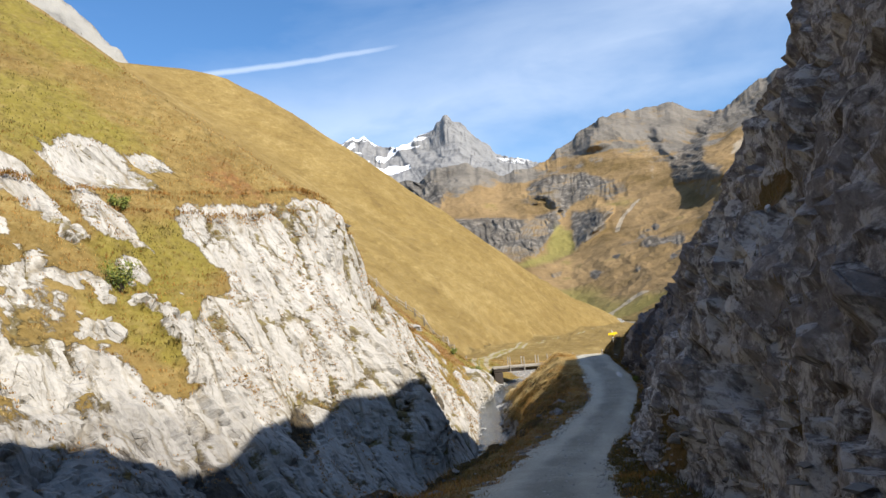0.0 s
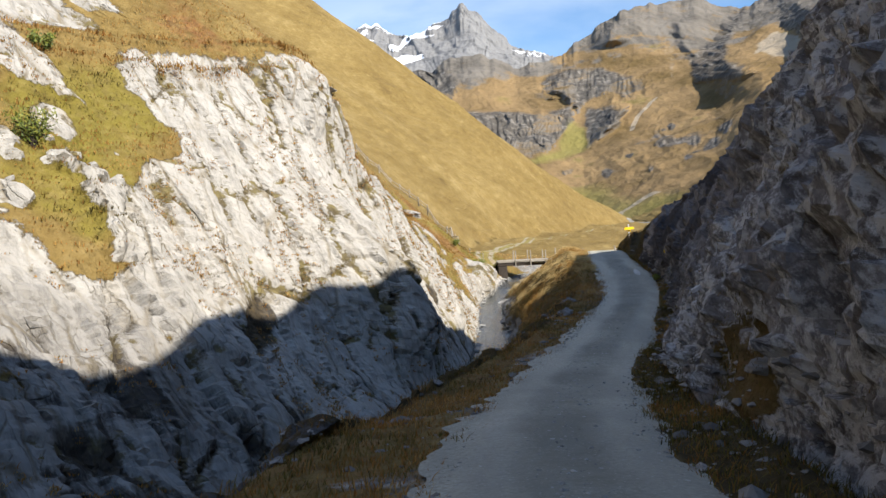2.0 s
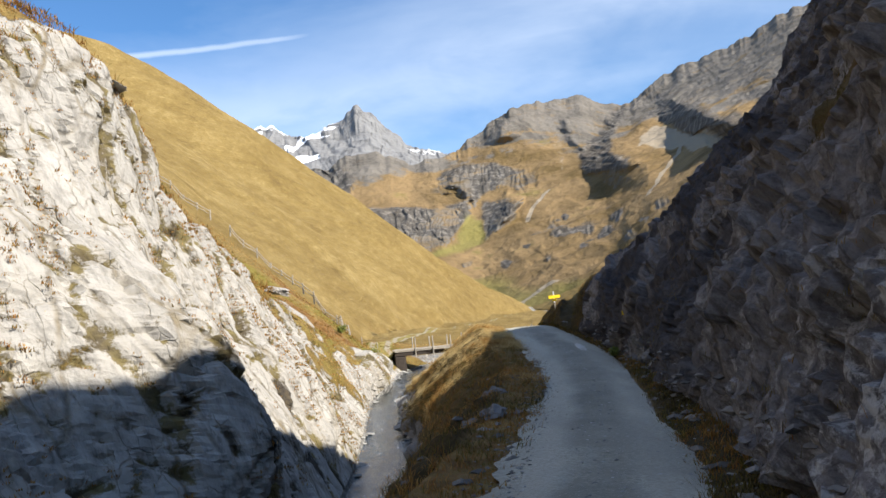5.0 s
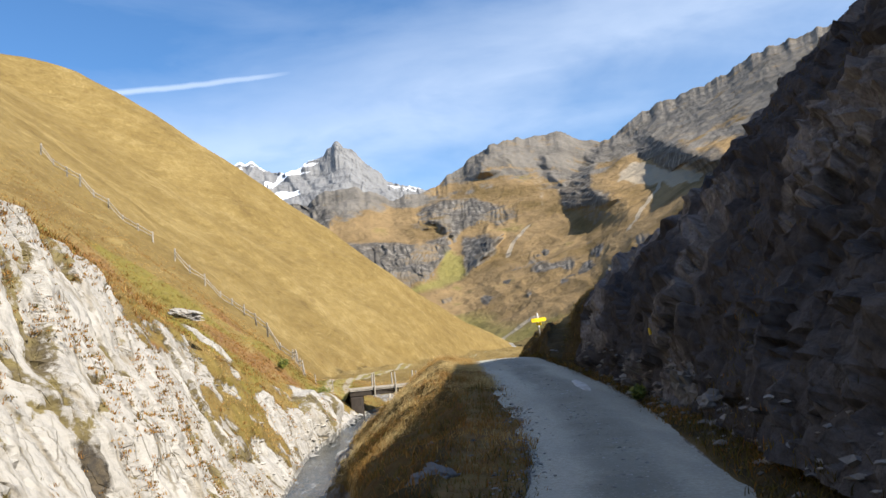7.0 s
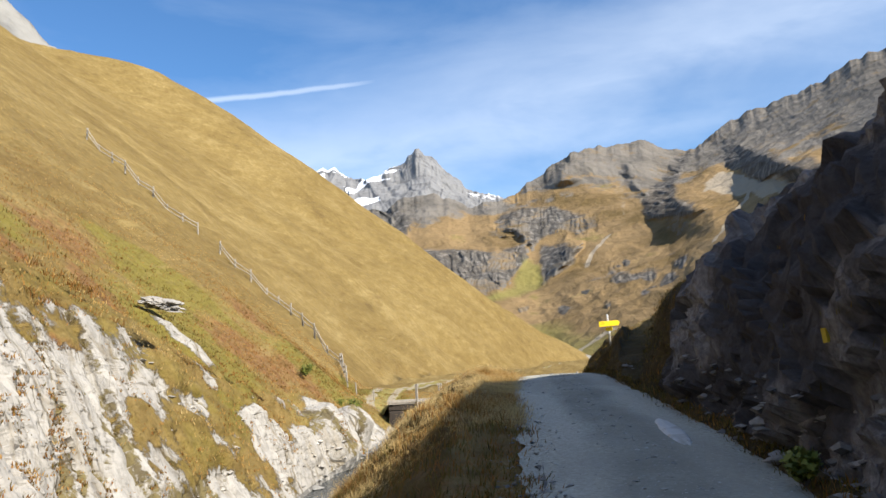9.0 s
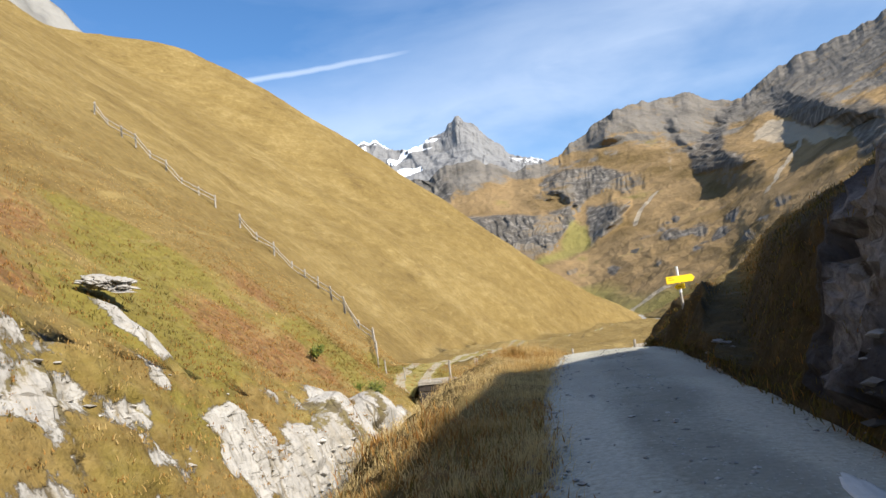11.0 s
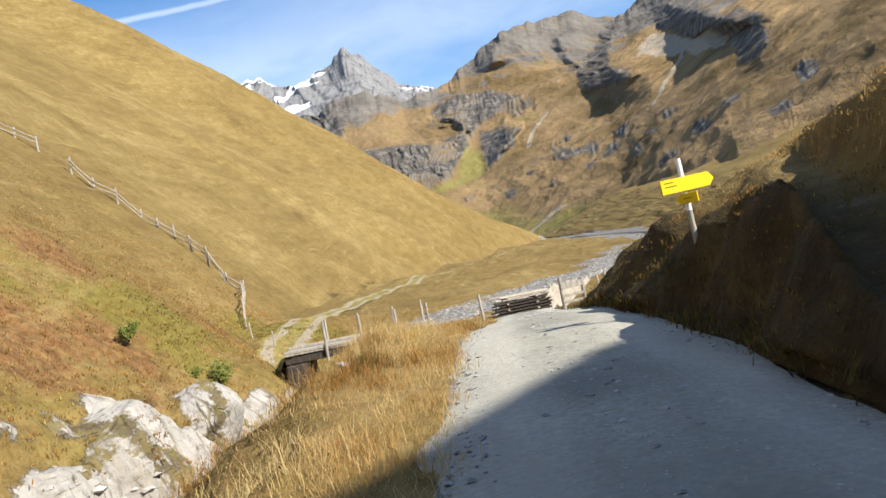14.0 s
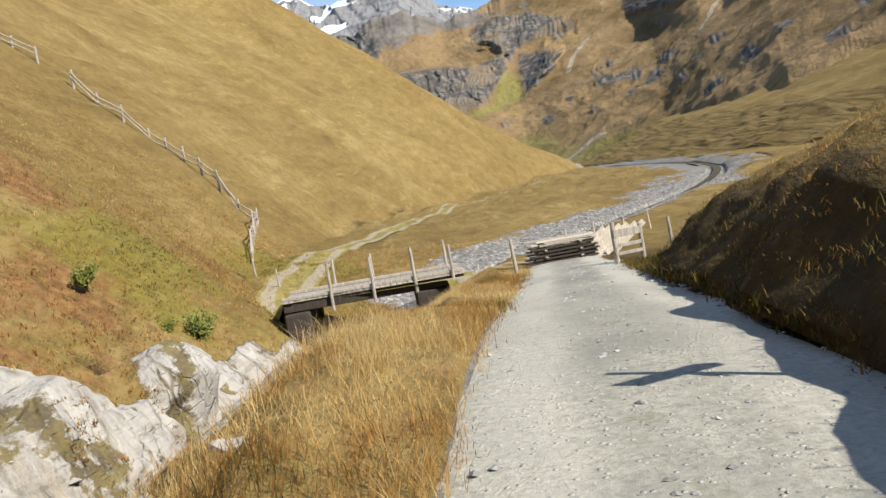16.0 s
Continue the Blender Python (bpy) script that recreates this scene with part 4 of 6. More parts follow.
def massif_detail(A, E, T, q, attrs, keep, shape):
    n1 = fractal(q * 0.012, 5, seed=70).reshape(shape)
    n2 = fractal(q * 0.03, 5, seed=72).reshape(shape)
    Aw, Ew = A + 0.30 * n2 + 0.15 * n1, E + 0.16 * n1 + 0.10 * n2
    low, high_crag, wedge, west = (inside(Aw, Ew, c, 0.3) for c in (LOWER_CRAG, UPPER_CRAG, WEDGE_CRAG, WEST_CRAG))
    spots = np.zeros(shape)
    for a, e, ra, re in ((12.9, 5.7, 0.5, 0.6), (9.8, 3.45, 0.5, 0.4), (15.1, 4.0, 0.35, 0.5), (16.9, 4.9, 0.7, 0.45), (18.3, 4.3, 0.5, 0.6), (20.6, 6.2, 0.8, 0.35), (11.3, 4.4, 0.3, 0.2), (12.6, 3.3, 0.3, 0.3),
                         (5.3, 3.1, 0.6, 0.35), (15.5, 5.2, 0.6, 0.4), (17.6, 5.9, 0.5, 0.4), (22.5, 5.0, 0.7, 0.4), (24.5, 6.0, 0.8, 0.4), (27.0, 5.0, 0.9, 0.5), (29.0, 7.0, 0.8, 0.5), (14.2, 6.6, 0.4, 0.25), (19.4, 5.2, 0.4, 0.3), (6.8, 3.4, 0.5, 0.3)):
        spots = np.maximum(spots, blob(A + 0.35 * n2, E + 0.30 * n2, a, e, ra, re, 20))
    n3 = fractal(q * (0.020, 0.020, 0.035), 4, seed=74).reshape(shape)
    small = 0.8 * smooth(0.50, 0.85, n3) * smooth(8.0, 6.5, E) * smooth(1.0, 2.5, E) * smooth(8, 12, A)
    crags = np.maximum.reduce([low * 0.95, high_crag, wedge, west * 0.9, spots, small])
    edge = np.interp(A, [-14, 0, 3, 6, 8, 13, 16, 19, 22, 26, 60], [8.5, 9.5, 10.3, 11.0, 11.7, 12.3, 11.4, 12.2, 12.3, 12.0, 14])
    bare = smooth(-1.5, 0.9, E - edge + 1.0 * n1 + 0.6 * n2)
    # shadowed flanks of the gully and hollow, darkened through the crag colour
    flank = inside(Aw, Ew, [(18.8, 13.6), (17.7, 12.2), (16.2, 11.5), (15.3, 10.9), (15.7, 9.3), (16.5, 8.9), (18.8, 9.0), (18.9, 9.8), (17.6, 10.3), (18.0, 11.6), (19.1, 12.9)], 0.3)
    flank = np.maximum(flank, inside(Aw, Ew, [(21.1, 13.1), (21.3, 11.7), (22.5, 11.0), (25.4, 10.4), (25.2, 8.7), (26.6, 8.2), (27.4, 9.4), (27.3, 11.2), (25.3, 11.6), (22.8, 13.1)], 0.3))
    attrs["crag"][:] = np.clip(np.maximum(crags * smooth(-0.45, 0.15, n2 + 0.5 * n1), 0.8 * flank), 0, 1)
    attrs["rock"][:] = np.clip(np.maximum(crags * 0.6, bare * 0.72) + 0.10 * n2, 0, 1)
    attrs["green"][:] = np.maximum(inside(Aw, Ew, GREEN_GULLY, 0.45), 0.6 * smooth(3.0, 1.0, E + 0.8 * n1) * smooth(20, 14, A))
    brook = np.interp(E, [6.3, 6.9, 7.7, 8.4], [11.3, 11.75, 12.5, 13.2])
    brook2 = np.interp(E, [6.9, 8.5, 9.6, 10.4], [19.8, 21.0, 22.2, 22.6])
    wander = 0.10 * n2
    thin = np.maximum(smooth(0.22, 0.08, np.abs(A - brook + wander)) * smooth(6.2, 6.5, E) * smooth(8.5, 8.2, E), 0.8 * smooth(0.20, 0.06, np.abs(A - brook2 + wander)) * smooth(6.6, 7.2, E) * smooth(10.6, 10.2, E))
    fan = np.interp(E, [0.0, 0.65, 1.4, 1.8], [10.0, 10.5, 12.3, 13.6])
    thin = np.maximum(thin, 0.75 * smooth(0.45, 0.15, np.abs(A - fan + wander)) * smooth(1.9, 1.6, E))
    hollow = inside(Aw, Ew, [(19.4, 10.5), (20.8, 11.8), (21.5, 11.3), (22.8, 11.0), (25.4, 10.6), (25.1, 9.7), (22.0, 10.0)], 0.35)
    sheet = inside(Aw, Ew, [(13.2, 11.6), (14.4, 12.2), (14.8, 10.8), (14.2, 9.2), (13.6, 9.3), (13.9, 10.6)], 0.4)
    attrs["scree"][:] = np.maximum.reduce([thin, 0.95 * hollow, 0.46 * sheet])
    # upright ribs in the crags and along the crest
    fade = smooth(0, 0.08, T) * smooth(1.08, 1.0, T)
    push = low * (0.010 * ribs(A, E, 0.62, 0.10, 31) + 0.006 * ribs(A, E, 0.27, -0.15, 32)) + 0.012 * low * smooth(4.5, 7.5, E)
    push += 0.9 * scarp(A, E, ([5.0, 6.2, 7.2, 8.2], [0.9, 0.3, -0.2, -0.4]), ([5.0, 8.2], [0.7, 0.6]), 2.5) * low
    push += high_crag * (0.009 * ribs(A, E, 0.75, -0.2, 33) + 0.006 * ribs(A, E, 0.3, 0.2, 34)) + 0.8 * high_crag * scarp(A, E, ([8.8, 10.3], [5.0, 5.9]), ([8.8, 10.3], [1.2, 0.7]), 3.0)
    push += wedge * 0.9 * scarp(A, E, ([5.2, 6.6, 7.8], [8.5, 8.7, 9.3]), ([5.2, 7.8], [0.8, 1.5]), 2.0) + 0.006 * wedge * ribs(A, E, 0.4, 0.3, 35)
    push += west * (0.010 * ribs(A, E, 0.8, 0.5, 36) + 0.006 * ribs(A, E, 0.33, 0.3, 37))
    push += spots * 0.008 * ribs(A, E, 0.45, 0.2, 38) + small * 0.006 * ribs(A, E, 0.35, 0.1, 39)
    push += bare * (0.0055 * ribs(A, E, 1.7, 0.75, 40) + 0.0022 * ribs(A, E, 0.6, 0.9, 41) + 0.0015 * ribs(A, E, 0.22, 0.2, 42))
    # the gully below the notch, and the wall above the scree hollow
    gully = scarp(A + 0.22 * n2, E, ([8.7, 9.4, 10.2, 11.2, 12.0, 12.8, 13.7], [15.9, 15.5, 15.4, 16.4, 17.0, 17.7, 18.5]), ([8.7, 9.5, 10.3, 11.3, 12.5, 13.7], [2.0, 2.9, 2.0, 1.2, 1.0, 0.5]), 4.0)
    push += gully * smooth(7.4, 9.3, E)
    push += scarp(A + 0.2 * n2, E, ([10.9, 11.6, 12.2, 12.9], [15.0, 14.6, 14.4, 14.3]), ([10.9, 13.0], [0.6, 0.5]), 2.0) * smooth(10.6, 11.1, E) * smooth(13.3, 12.6, E)
    push += scarp(A + 0.25 * n2, E, ([8.2, 10.3, 11.0, 11.8, 13.2], [25.2, 25.4, 22.4, 21.3, 21.2]), ([8.2, 10.4, 11.0, 12.0, 13.4], [1.5, 2.0, 3.4, 2.6, 0.8]), 5.0) * smooth(6.8, 8.8, E) * smooth(14.5, 12.8, E)
    push += scarp(A + 0.2 * n2, E, ([12.0, 13.6], [9.0, 10.2]), ([12.0, 13.8], [0.9, 0.5]), 3.0) * smooth(11.8, 12.4, E)
    forward(q, push * fade)


def peak_detail(A, E, T, q, attrs, keep, shape):
    n1 = fractal(q * 0.004, 5, seed=90).reshape(shape)
    n2 = fractal(q * 0.010, 4, seed=91).reshape(shape)
    Aw, Ew = A + 0.12 * n2, E + 0.07 * n2 + 0.05 * n1
    attrs["rock"][:] = np.clip(0.9 + 0.2 * n1 - 0.45 * smooth(11.0, 10.0, E), 0, 1)
    band = inside(Aw, Ew, [(-6.6, 11.9), (-5.8, 11.85), (-4.4, 12.0), (-2.9, 12.0), (-2.7, 11.85), (-4.2, 11.55), (-6.6, 11.45)], 0.10)
    diagonal = inside(Aw, Ew, [(-5.2, 12.3), (-4.2, 12.75), (-3.4, 13.05), (-2.5, 13.35), (-2.6, 13.0), (-3.6, 12.55), (-4.8, 12.1)], 0.10)
    shelf = inside(Aw, Ew, [(3.0, 12.3), (3.8, 12.1), (5.8, 11.9), (6.4, 11.5), (4.6, 11.5), (3.6, 11.8)], 0.12)
    dust = smooth(-0.05, 0.45, n2) * (0.58 * smooth(11.6, 12.6, E) * smooth(-0.6, -2.2, A) + 0.30 * smooth(-3.8, -5.0, A) + 0.22 * smooth(12.6, 13.4, E))
    attrs["snow"][:] = np.clip(0.80 * band + 0.68 * diagonal + 0.47 * shelf + 0.75 * dust, 0, 1)
    fade = smooth(0.05, 0.2, T) * smooth(1.1, 1.02, T)
    push = 0.012 * ribs(A, E, 1.3, 0.6, 51) + 0.008 * ribs(A, E, 0.42, -0.45, 52) + 0.005 * ribs(A, E, 0.18, 0.3, 53)
    push += 0.25 * scarp(A + 0.1 * n2, E, ([11.5, 13.0, 14.2, 15.1], [-1.6, -1.1, -0.6, -0.1]), ([11.5, 15.1], [1.1, 0.5]), 3.5)
    forward(q, push * fade)


MASSIF = mountain_material("brown_massif", (0.190, 0.170, 0.145), (0.204, 0.138, 0.068), 0.0)
SUMMIT = mountain_material("grey_summit", (0.245, 0.242, 0.24), (0.17, 0.135, 0.085), 1.0)
PALE = mountain_material("pale_crag", (0.33, 0.315, 0.285), (0.27, 0.20, 0.07), 0.0)
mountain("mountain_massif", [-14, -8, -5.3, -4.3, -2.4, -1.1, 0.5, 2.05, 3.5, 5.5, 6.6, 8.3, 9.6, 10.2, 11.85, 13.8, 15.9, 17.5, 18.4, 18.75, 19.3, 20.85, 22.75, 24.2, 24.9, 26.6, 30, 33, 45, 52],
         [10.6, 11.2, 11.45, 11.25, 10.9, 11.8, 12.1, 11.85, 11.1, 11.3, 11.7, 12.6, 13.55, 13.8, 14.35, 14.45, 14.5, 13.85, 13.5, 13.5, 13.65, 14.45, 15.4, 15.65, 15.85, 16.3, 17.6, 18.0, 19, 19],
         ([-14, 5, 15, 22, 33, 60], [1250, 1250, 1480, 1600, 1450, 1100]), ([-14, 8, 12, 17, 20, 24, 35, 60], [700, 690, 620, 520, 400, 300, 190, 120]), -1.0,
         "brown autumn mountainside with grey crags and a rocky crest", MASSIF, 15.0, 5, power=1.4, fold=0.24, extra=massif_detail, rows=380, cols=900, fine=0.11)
mountain("mountain_peak", [-16, -10, -8.1, -7.5, -6.7, -5.75, -4.8, -4.27, -3.43, -2.62, -1.77, -0.91, -0.1, 0.5, 1.46, 2.2, 2.9, 4.0, 5.2, 6.15, 10, 16],
         [12, 13.8, 14.0, 13.75, 14.25, 13.9, 13.5, 13.1, 13.5, 13.62, 14.0, 14.47, 15.14, 15.02, 14.2, 13.45, 12.88, 12.16, 12.0, 11.76, 11, 10],
         ([-16, 16], [3480, 3480]), ([-16, 16], [1500, 1500]), 120.0,
         "grey pyramid-shaped rocky summit with patches of snow", SUMMIT, 45.0, 6, power=1.15, tooth=0.22, steep=(0.9, 0.74, 0.58), extra=peak_detail, rows=280, cols=520, fold=0.5, fine=0.14)


def crag_detail(A, E, T, q, attrs, keep, shape):
    attrs["rock"][:] = 0.95


mountain("mountain_crag", [-48, -40, -30, -28.5, -27, -24, -22.5, -20, -17], [30, 28.5, 25.8, 25, 23.8, 21.4, 19.8, 17, 13], ([-48, -17], [520, 520]), ([-48, -17], [330, 360]), 60.0,
         "pale limestone crag above the grassy shoulder", PALE, 6.0, 8, extra=crag_detail, rows=60, cols=120)


# ---------------------------------------------------------------- road and stream
def ribbon(name, centre, half, lift, mat, label, category, crown=0.0, across=13, drape=False):
    c = np.array(centre, float)
    d = np.gradient(c[:, :2], axis=0)
    d /= np.linalg.norm(d, axis=1, keepdims=True)
    side = np.stack([d[:, 1], -d[:, 0]], 1)
    u = np.linspace(-1, 1, across)
    h = half if np.ndim(half) else np.full(len(c), half)
    wob = 1 + 0.10 * fractal(np.stack([c[:, 1] * 0.5, c[:, 0] * 0.5, c[:, 0] * 0], 1), 3, seed=61)
    p = np.zeros((len(c), across, 3))
    p[:, :, :2] = c[:, None, :2] + side[:, None, :] * (u[None, :] * (h * wob)[:, None])[:, :, None]
    if crown:
        for k, sign in ((0, -1), (across - 1, 1)):
            rag = 0.12 + 0.15 * fractal(np.stack([c[:, 1] * 1.9, c[:, 0] * 0 + 7 * sign, c[:, 0] * 0], 1), 3, seed=64)
            p[:, k, :2] += side * (sign * rag)[:, None]
    p[:, :, 2] = c[:, 2:3] + lift + crown * (1 - np.abs(u) ** 2)[None, :] - (0.035 if crown else 0.0) * (np.abs(u) ** 6)[None, :]
    if drape:
        z = np.array([[ground_z(a[0], a[1]) for a in row] for row in p])
        k = np.ones(3) / 3
        z = np.apply_along_axis(lambda c: np.convolve(np.pad(c, 1, "edge"), k, "valid"), 0, z)
        on = ((p[:, :, 1] > 89.4) & (p[:, :, 1] < 92.6) & (p[:, :, 0] > -1.2) & (p[:, :, 0] < 5.9))
        p[:, :, 2] = np.where(on, -0.62, z + lift)
    me = mesh_from_grid(name, p, dict(across=np.broadcast_to(u, p.shape[:2])))
    me.materials.append(mat)
    return tagged(new(name, me), label, category, kind="structure")


ys = np.arange(-38, 92.5, 0.15)
ribbon("road", np.stack([road_x(ys), ys, road_z(ys)], 1), ROAD_HALF + 0.12, 0.02, ROAD, "grey gravel farm track with two pale wheel ruts", "road", 0.05)
ys = np.concatenate([np.arange(-38, 100, 0.4), np.geomspace(100, 600, 60)])
ribbon("water", np.stack([river_x(ys), ys, river_z(ys)], 1), (river_h(ys) + 0.3) * (1 - 0.68 * smooth(98, 115, ys)), -0.12, WATER, "shallow mountain stream with white riffles over stones", "stream", 0.0, 9)


def dirt_material():
    m, n, pos = material("dirt_track")
    u = n.math("ABSOLUTE", attribute(n, "across"))
    worn = n.ramp(n.math("ABSOLUTE", n.math("SUBTRACT", u, 0.62)), [(0.12, 1.0), (0.34, 0.0)])
    worn = n.math("ADD", worn, n.math("MULTIPLY", n.math("SUBTRACT", n.noise(pos, 1.5, 6, 0.7), 0.5), 1.0))
    soil = n.ramp(n.noise(pos, 6.0, 6, 0.7), [(0.3, (0.22, 0.185, 0.12)), (0.7, (0.36, 0.31, 0.22))])
    turf = n.ramp(n.noise(pos, 2.2, 6, 0.7), [(0.35, (0.14, 0.125, 0.03)), (0.55, (0.24, 0.19, 0.055)), (0.75, (0.34, 0.27, 0.10))])
    return finish(m, n, n.mix(n.ramp(worn, [(0.40, 0.0), (0.62, 1.0)]), turf, soil), 0.95, n.noise(pos, 4, 6, 0.7), 0.6, 0.08)


DIRT = dirt_material()


def draped(knots, step):
    k = np.array(knots, float)
    t = np.arange(len(k))
    u = np.linspace(0, len(k) - 1, 160)
    fx, fy = curve(t, k[:, 0]), curve(t, k[:, 1])
    pts = [(float(fx(a)), float(fy(a))) for a in u]
    z = np.array([ground_z(*p) for p in pts])
    z = np.convolve(np.pad(z, 4, "edge"), np.ones(9) / 9, "valid")
    return np.array([(p[0], p[1], h) for p, h in zip(pts, z)])


TRACK = draped([(7.8, 87.5), (5.6, 90.6), (2.0, 90.9), (-0.6, 91.5), (-1.7, 95.5), (-2.0, 104), (-1.4, 114), (0.8, 126), (3, 142), (7, 165), (14, 200), (24, 245), (42, 320), (62, 380)], 1.0)
ribbon("dirt_track", TRACK, 1.2, 0.05, DIRT, "pale two-rut dirt track curving up the meadow", "track", 0.0, 13, True)


# ---------------------------------------------------------------- small helpers for things
def part(name, bm, mat, parent=None, label=""):
    me = bpy.data.meshes.new(name)
    bm.normal_update()
    bm.to_mesh(me)
    bm.free()
    me.materials.append(mat)
    ob = new(name, me)
    if parent is not None:
        ob.parent = parent
    if label:
        ob["label"] = label
    return ob


def empty(name, x, y, z, label, category, group=""):
    return tagged(new(name), label, category, group), pose(x, y, z)


def box(bm, size, at, turn=None, bevel=0.0, jitter=0.0, rng=None):
    """A bevelled board added to bm, centred at at."""
    made = bmesh.ops.create_cube(bm, size=1.0)
    verts = made["verts"]
    m = Matrix.Translation(at) @ (turn or Matrix()) @ Matrix.Diagonal((*size, 1))
    for v in verts:
        if jitter:
            v.co += Vector([(rng.random() - 0.5) * jitter for _ in range(3)])
        v.co = m @ v.co
    if bevel:
        edges = list({e for v in verts for e in v.link_edges})
        bmesh.ops.bevel(bm, geom=edges, offset=bevel, segments=1, affect="EDGES")


def pole(bm, a, b, r0, r1, sides=9, wob=0.0, rng=None):
    """A round pole from a to b, slightly crooked."""
    a, b = Vector(a), Vector(b)
    axis = (b - a).normalized()
    u = axis.orthogonal().normalized()
    w = axis.cross(u)
    rings = []
    steps = 4
    for k in range(steps + 1):
        t = k / steps
        c = a.lerp(b, t)
        if wob and 0 < k < steps:
            c += u * (rng.random() - 0.5) * wob + w * (rng.random() - 0.5) * wob
        r = r0 + (r1 - r0) * t
        rings.append([bm.verts.new(c + (u * math.cos(2 * math.pi * i / sides) + w * math.sin(2 * math.pi * i / sides)) * r) for i in range(sides)])
    for p, q in zip(rings, rings[1:]):
        for i in range(sides):
            bm.faces.new((p[i], p[(i + 1) % sides], q[(i + 1) % sides], q[i]))
    bm.faces.new(list(reversed(rings[0])))
    bm.faces.new(rings[-1])


def wood_material(name, light, dark, stretch=(1, 1, 6)):
    m, n, pos = material(name)
    co = n.add("ShaderNodeTexCoord").outputs["Object"]
    grain = n.noise(n.scaled(co, (14, 14, 1.2)), 2.0, 6, 0.7)
    col = n.mix(n.ramp(grain, [(0.35, 0.0), (0.65, 1.0)]), dark, light)
    col = n.mix(n.ramp(n.noise(pos, 3.0, 5, 0.7), [(0.5, 0.0), (0.75, 0.5)]), col, dark)
    return finish(m, n, col, 0.85, grain, 0.4, 0.01, spec=0.2)


def plain_material(name, color, rough=0.6, wear=0.25, metal=0.0):
    m, n, pos = material(name)
    g = n.noise(pos, 18.0, 6, 0.7)
    col = n.mix(n.math("MULTIPLY", n.ramp(g, [(0.45, 0.0), (0.75, 1.0)]), wear), color, tuple(v * 0.45 for v in color))
    return finish(m, n, col, rough, g, 0.15, 0.004, metal=metal)


def stone_material(name, light, mid, dark, ochre=(0.26, 0.20, 0.10)):
    m, n, pos = material(name)
    col, h = rock_color(n, pos, light, mid, dark, ochre)
    tone = n.add("ShaderNodeObjectInfo").outputs["Random"]
    col = n.mix(n.math("MULTIPLY", tone, 0.35), col, mid)
    return finish(m, n, col, 0.9, h, 0.7, 0.12, spec=0.15)


WOOD = wood_material("weathered_wood", (0.46, 0.42, 0.36), (0.20, 0.175, 0.14))
PALE_WOOD = wood_material("pale_timber", (0.66, 0.60, 0.51), (0.38, 0.33, 0.26))
DARK_WOOD = wood_material("dark_timber", (0.075, 0.06, 0.048), (0.028, 0.023, 0.02))
YELLOW = plain_material("yellow_paint", (0.83, 0.56, 0.012), 0.45, 0.15)
OLD_YELLOW = plain_material("faded_yellow_paint", (0.42, 0.31, 0.03), 0.8, 0.6)
BLACK = plain_material("black_print", (0.16, 0.11, 0.012), 0.6, 0.1)
WHITE = plain_material("white_metal", (0.72, 0.72, 0.72), 0.4, 0.2, 0.0)
PALE_STONE = stone_material("pale_limestone", (0.42, 0.395, 0.355), (0.29, 0.27, 0.245), (0.085, 0.075, 0.06))
WHITE_STONE = stone_material("whitish_stone", (0.66, 0.65, 0.63), (0.52, 0.51, 0.49), (0.28, 0.27, 0.25))
GREY_STONE = stone_material("grey_stone", (0.25, 0.24, 0.235), (0.15, 0.145, 0.14), (0.05, 0.046, 0.043), (0.10, 0.075, 0.04))


# ---------------------------------------------------------------- trail sign
def build_sign():
    base = Vector((7.37, 65.04, 1.80))
    root, m = empty("trail_sign", *base, "yellow wooden arrow signs on a white-topped post in a grassy bank", "signpost")
    root.matrix_world = m @ pose(0, 0, 0, 0, -2.5, 0)
    bm = bmesh.new()
    pole(bm, (0, 0, -0.35), (0, 0, 0.45), 0.034, 0.033, 12)
    part("post", bm, WOOD, root, "grey weathered post")
    bm = bmesh.new()
    pole(bm, (0, 0, 0.45), (0, 0, 1.06), 0.034, 0.032, 12)
    part("post_top", bm, WHITE, root, "white-painted top of the post")

    def board(name, z, length, height, y, flip, angle, lines):
        bm = bmesh.new()
        tip = 0.07
        xs = [(-length * 0.45, -height / 2), (length * 0.55 - tip, -height / 2), (length * 0.55, 0), (length * 0.55 - tip, height / 2), (-length * 0.45, height / 2)]
        th = 0.022
        f = [bm.verts.new((x * flip, -th / 2, zz)) for x, zz in xs]
        b = [bm.verts.new((x * flip, th / 2, zz)) for x, zz in xs]
        bm.faces.new(f if flip > 0 else list(reversed(f)))
        bm.faces.new(list(reversed(b)) if flip > 0 else b)
        for k in range(5):
            q = (k + 1) % 5
            bm.faces.new((f[k], b[k], b[q], f[q]) if flip > 0 else (f[q], b[q], b[k], f[k]))
        bmesh.ops.bevel(bm, geom=list(bm.edges), offset=0.003, segments=1, affect="EDGES")
        bmesh.ops.recalc_face_normals(bm, faces=list(bm.faces))
        ob = part(name, bm, YELLOW, root)
        ob.matrix_local = pose(0, y, z, 0, 0, angle)
        for dx, dz, w in lines:
            bm = bmesh.new()
            box(bm, (w, 0.004, 0.010), (dx, -0.0135, dz))
            part("lettering_bar", bm, BLACK, ob, "unreadable black line of print")
    board("arrow_board", 0.76, 0.72, 0.165, -0.05, 1, 14, [(-0.22, 0.045, 0.12), (-0.20, 0.0, 0.16)])
    board("small_arrow_board", 0.59, 0.28, 0.12, -0.045, -1, -48, [(0.0, 0.0, 0.10)])


build_sign()


# ---------------------------------------------------------------- bridge
BRIDGE_Z = -0.45


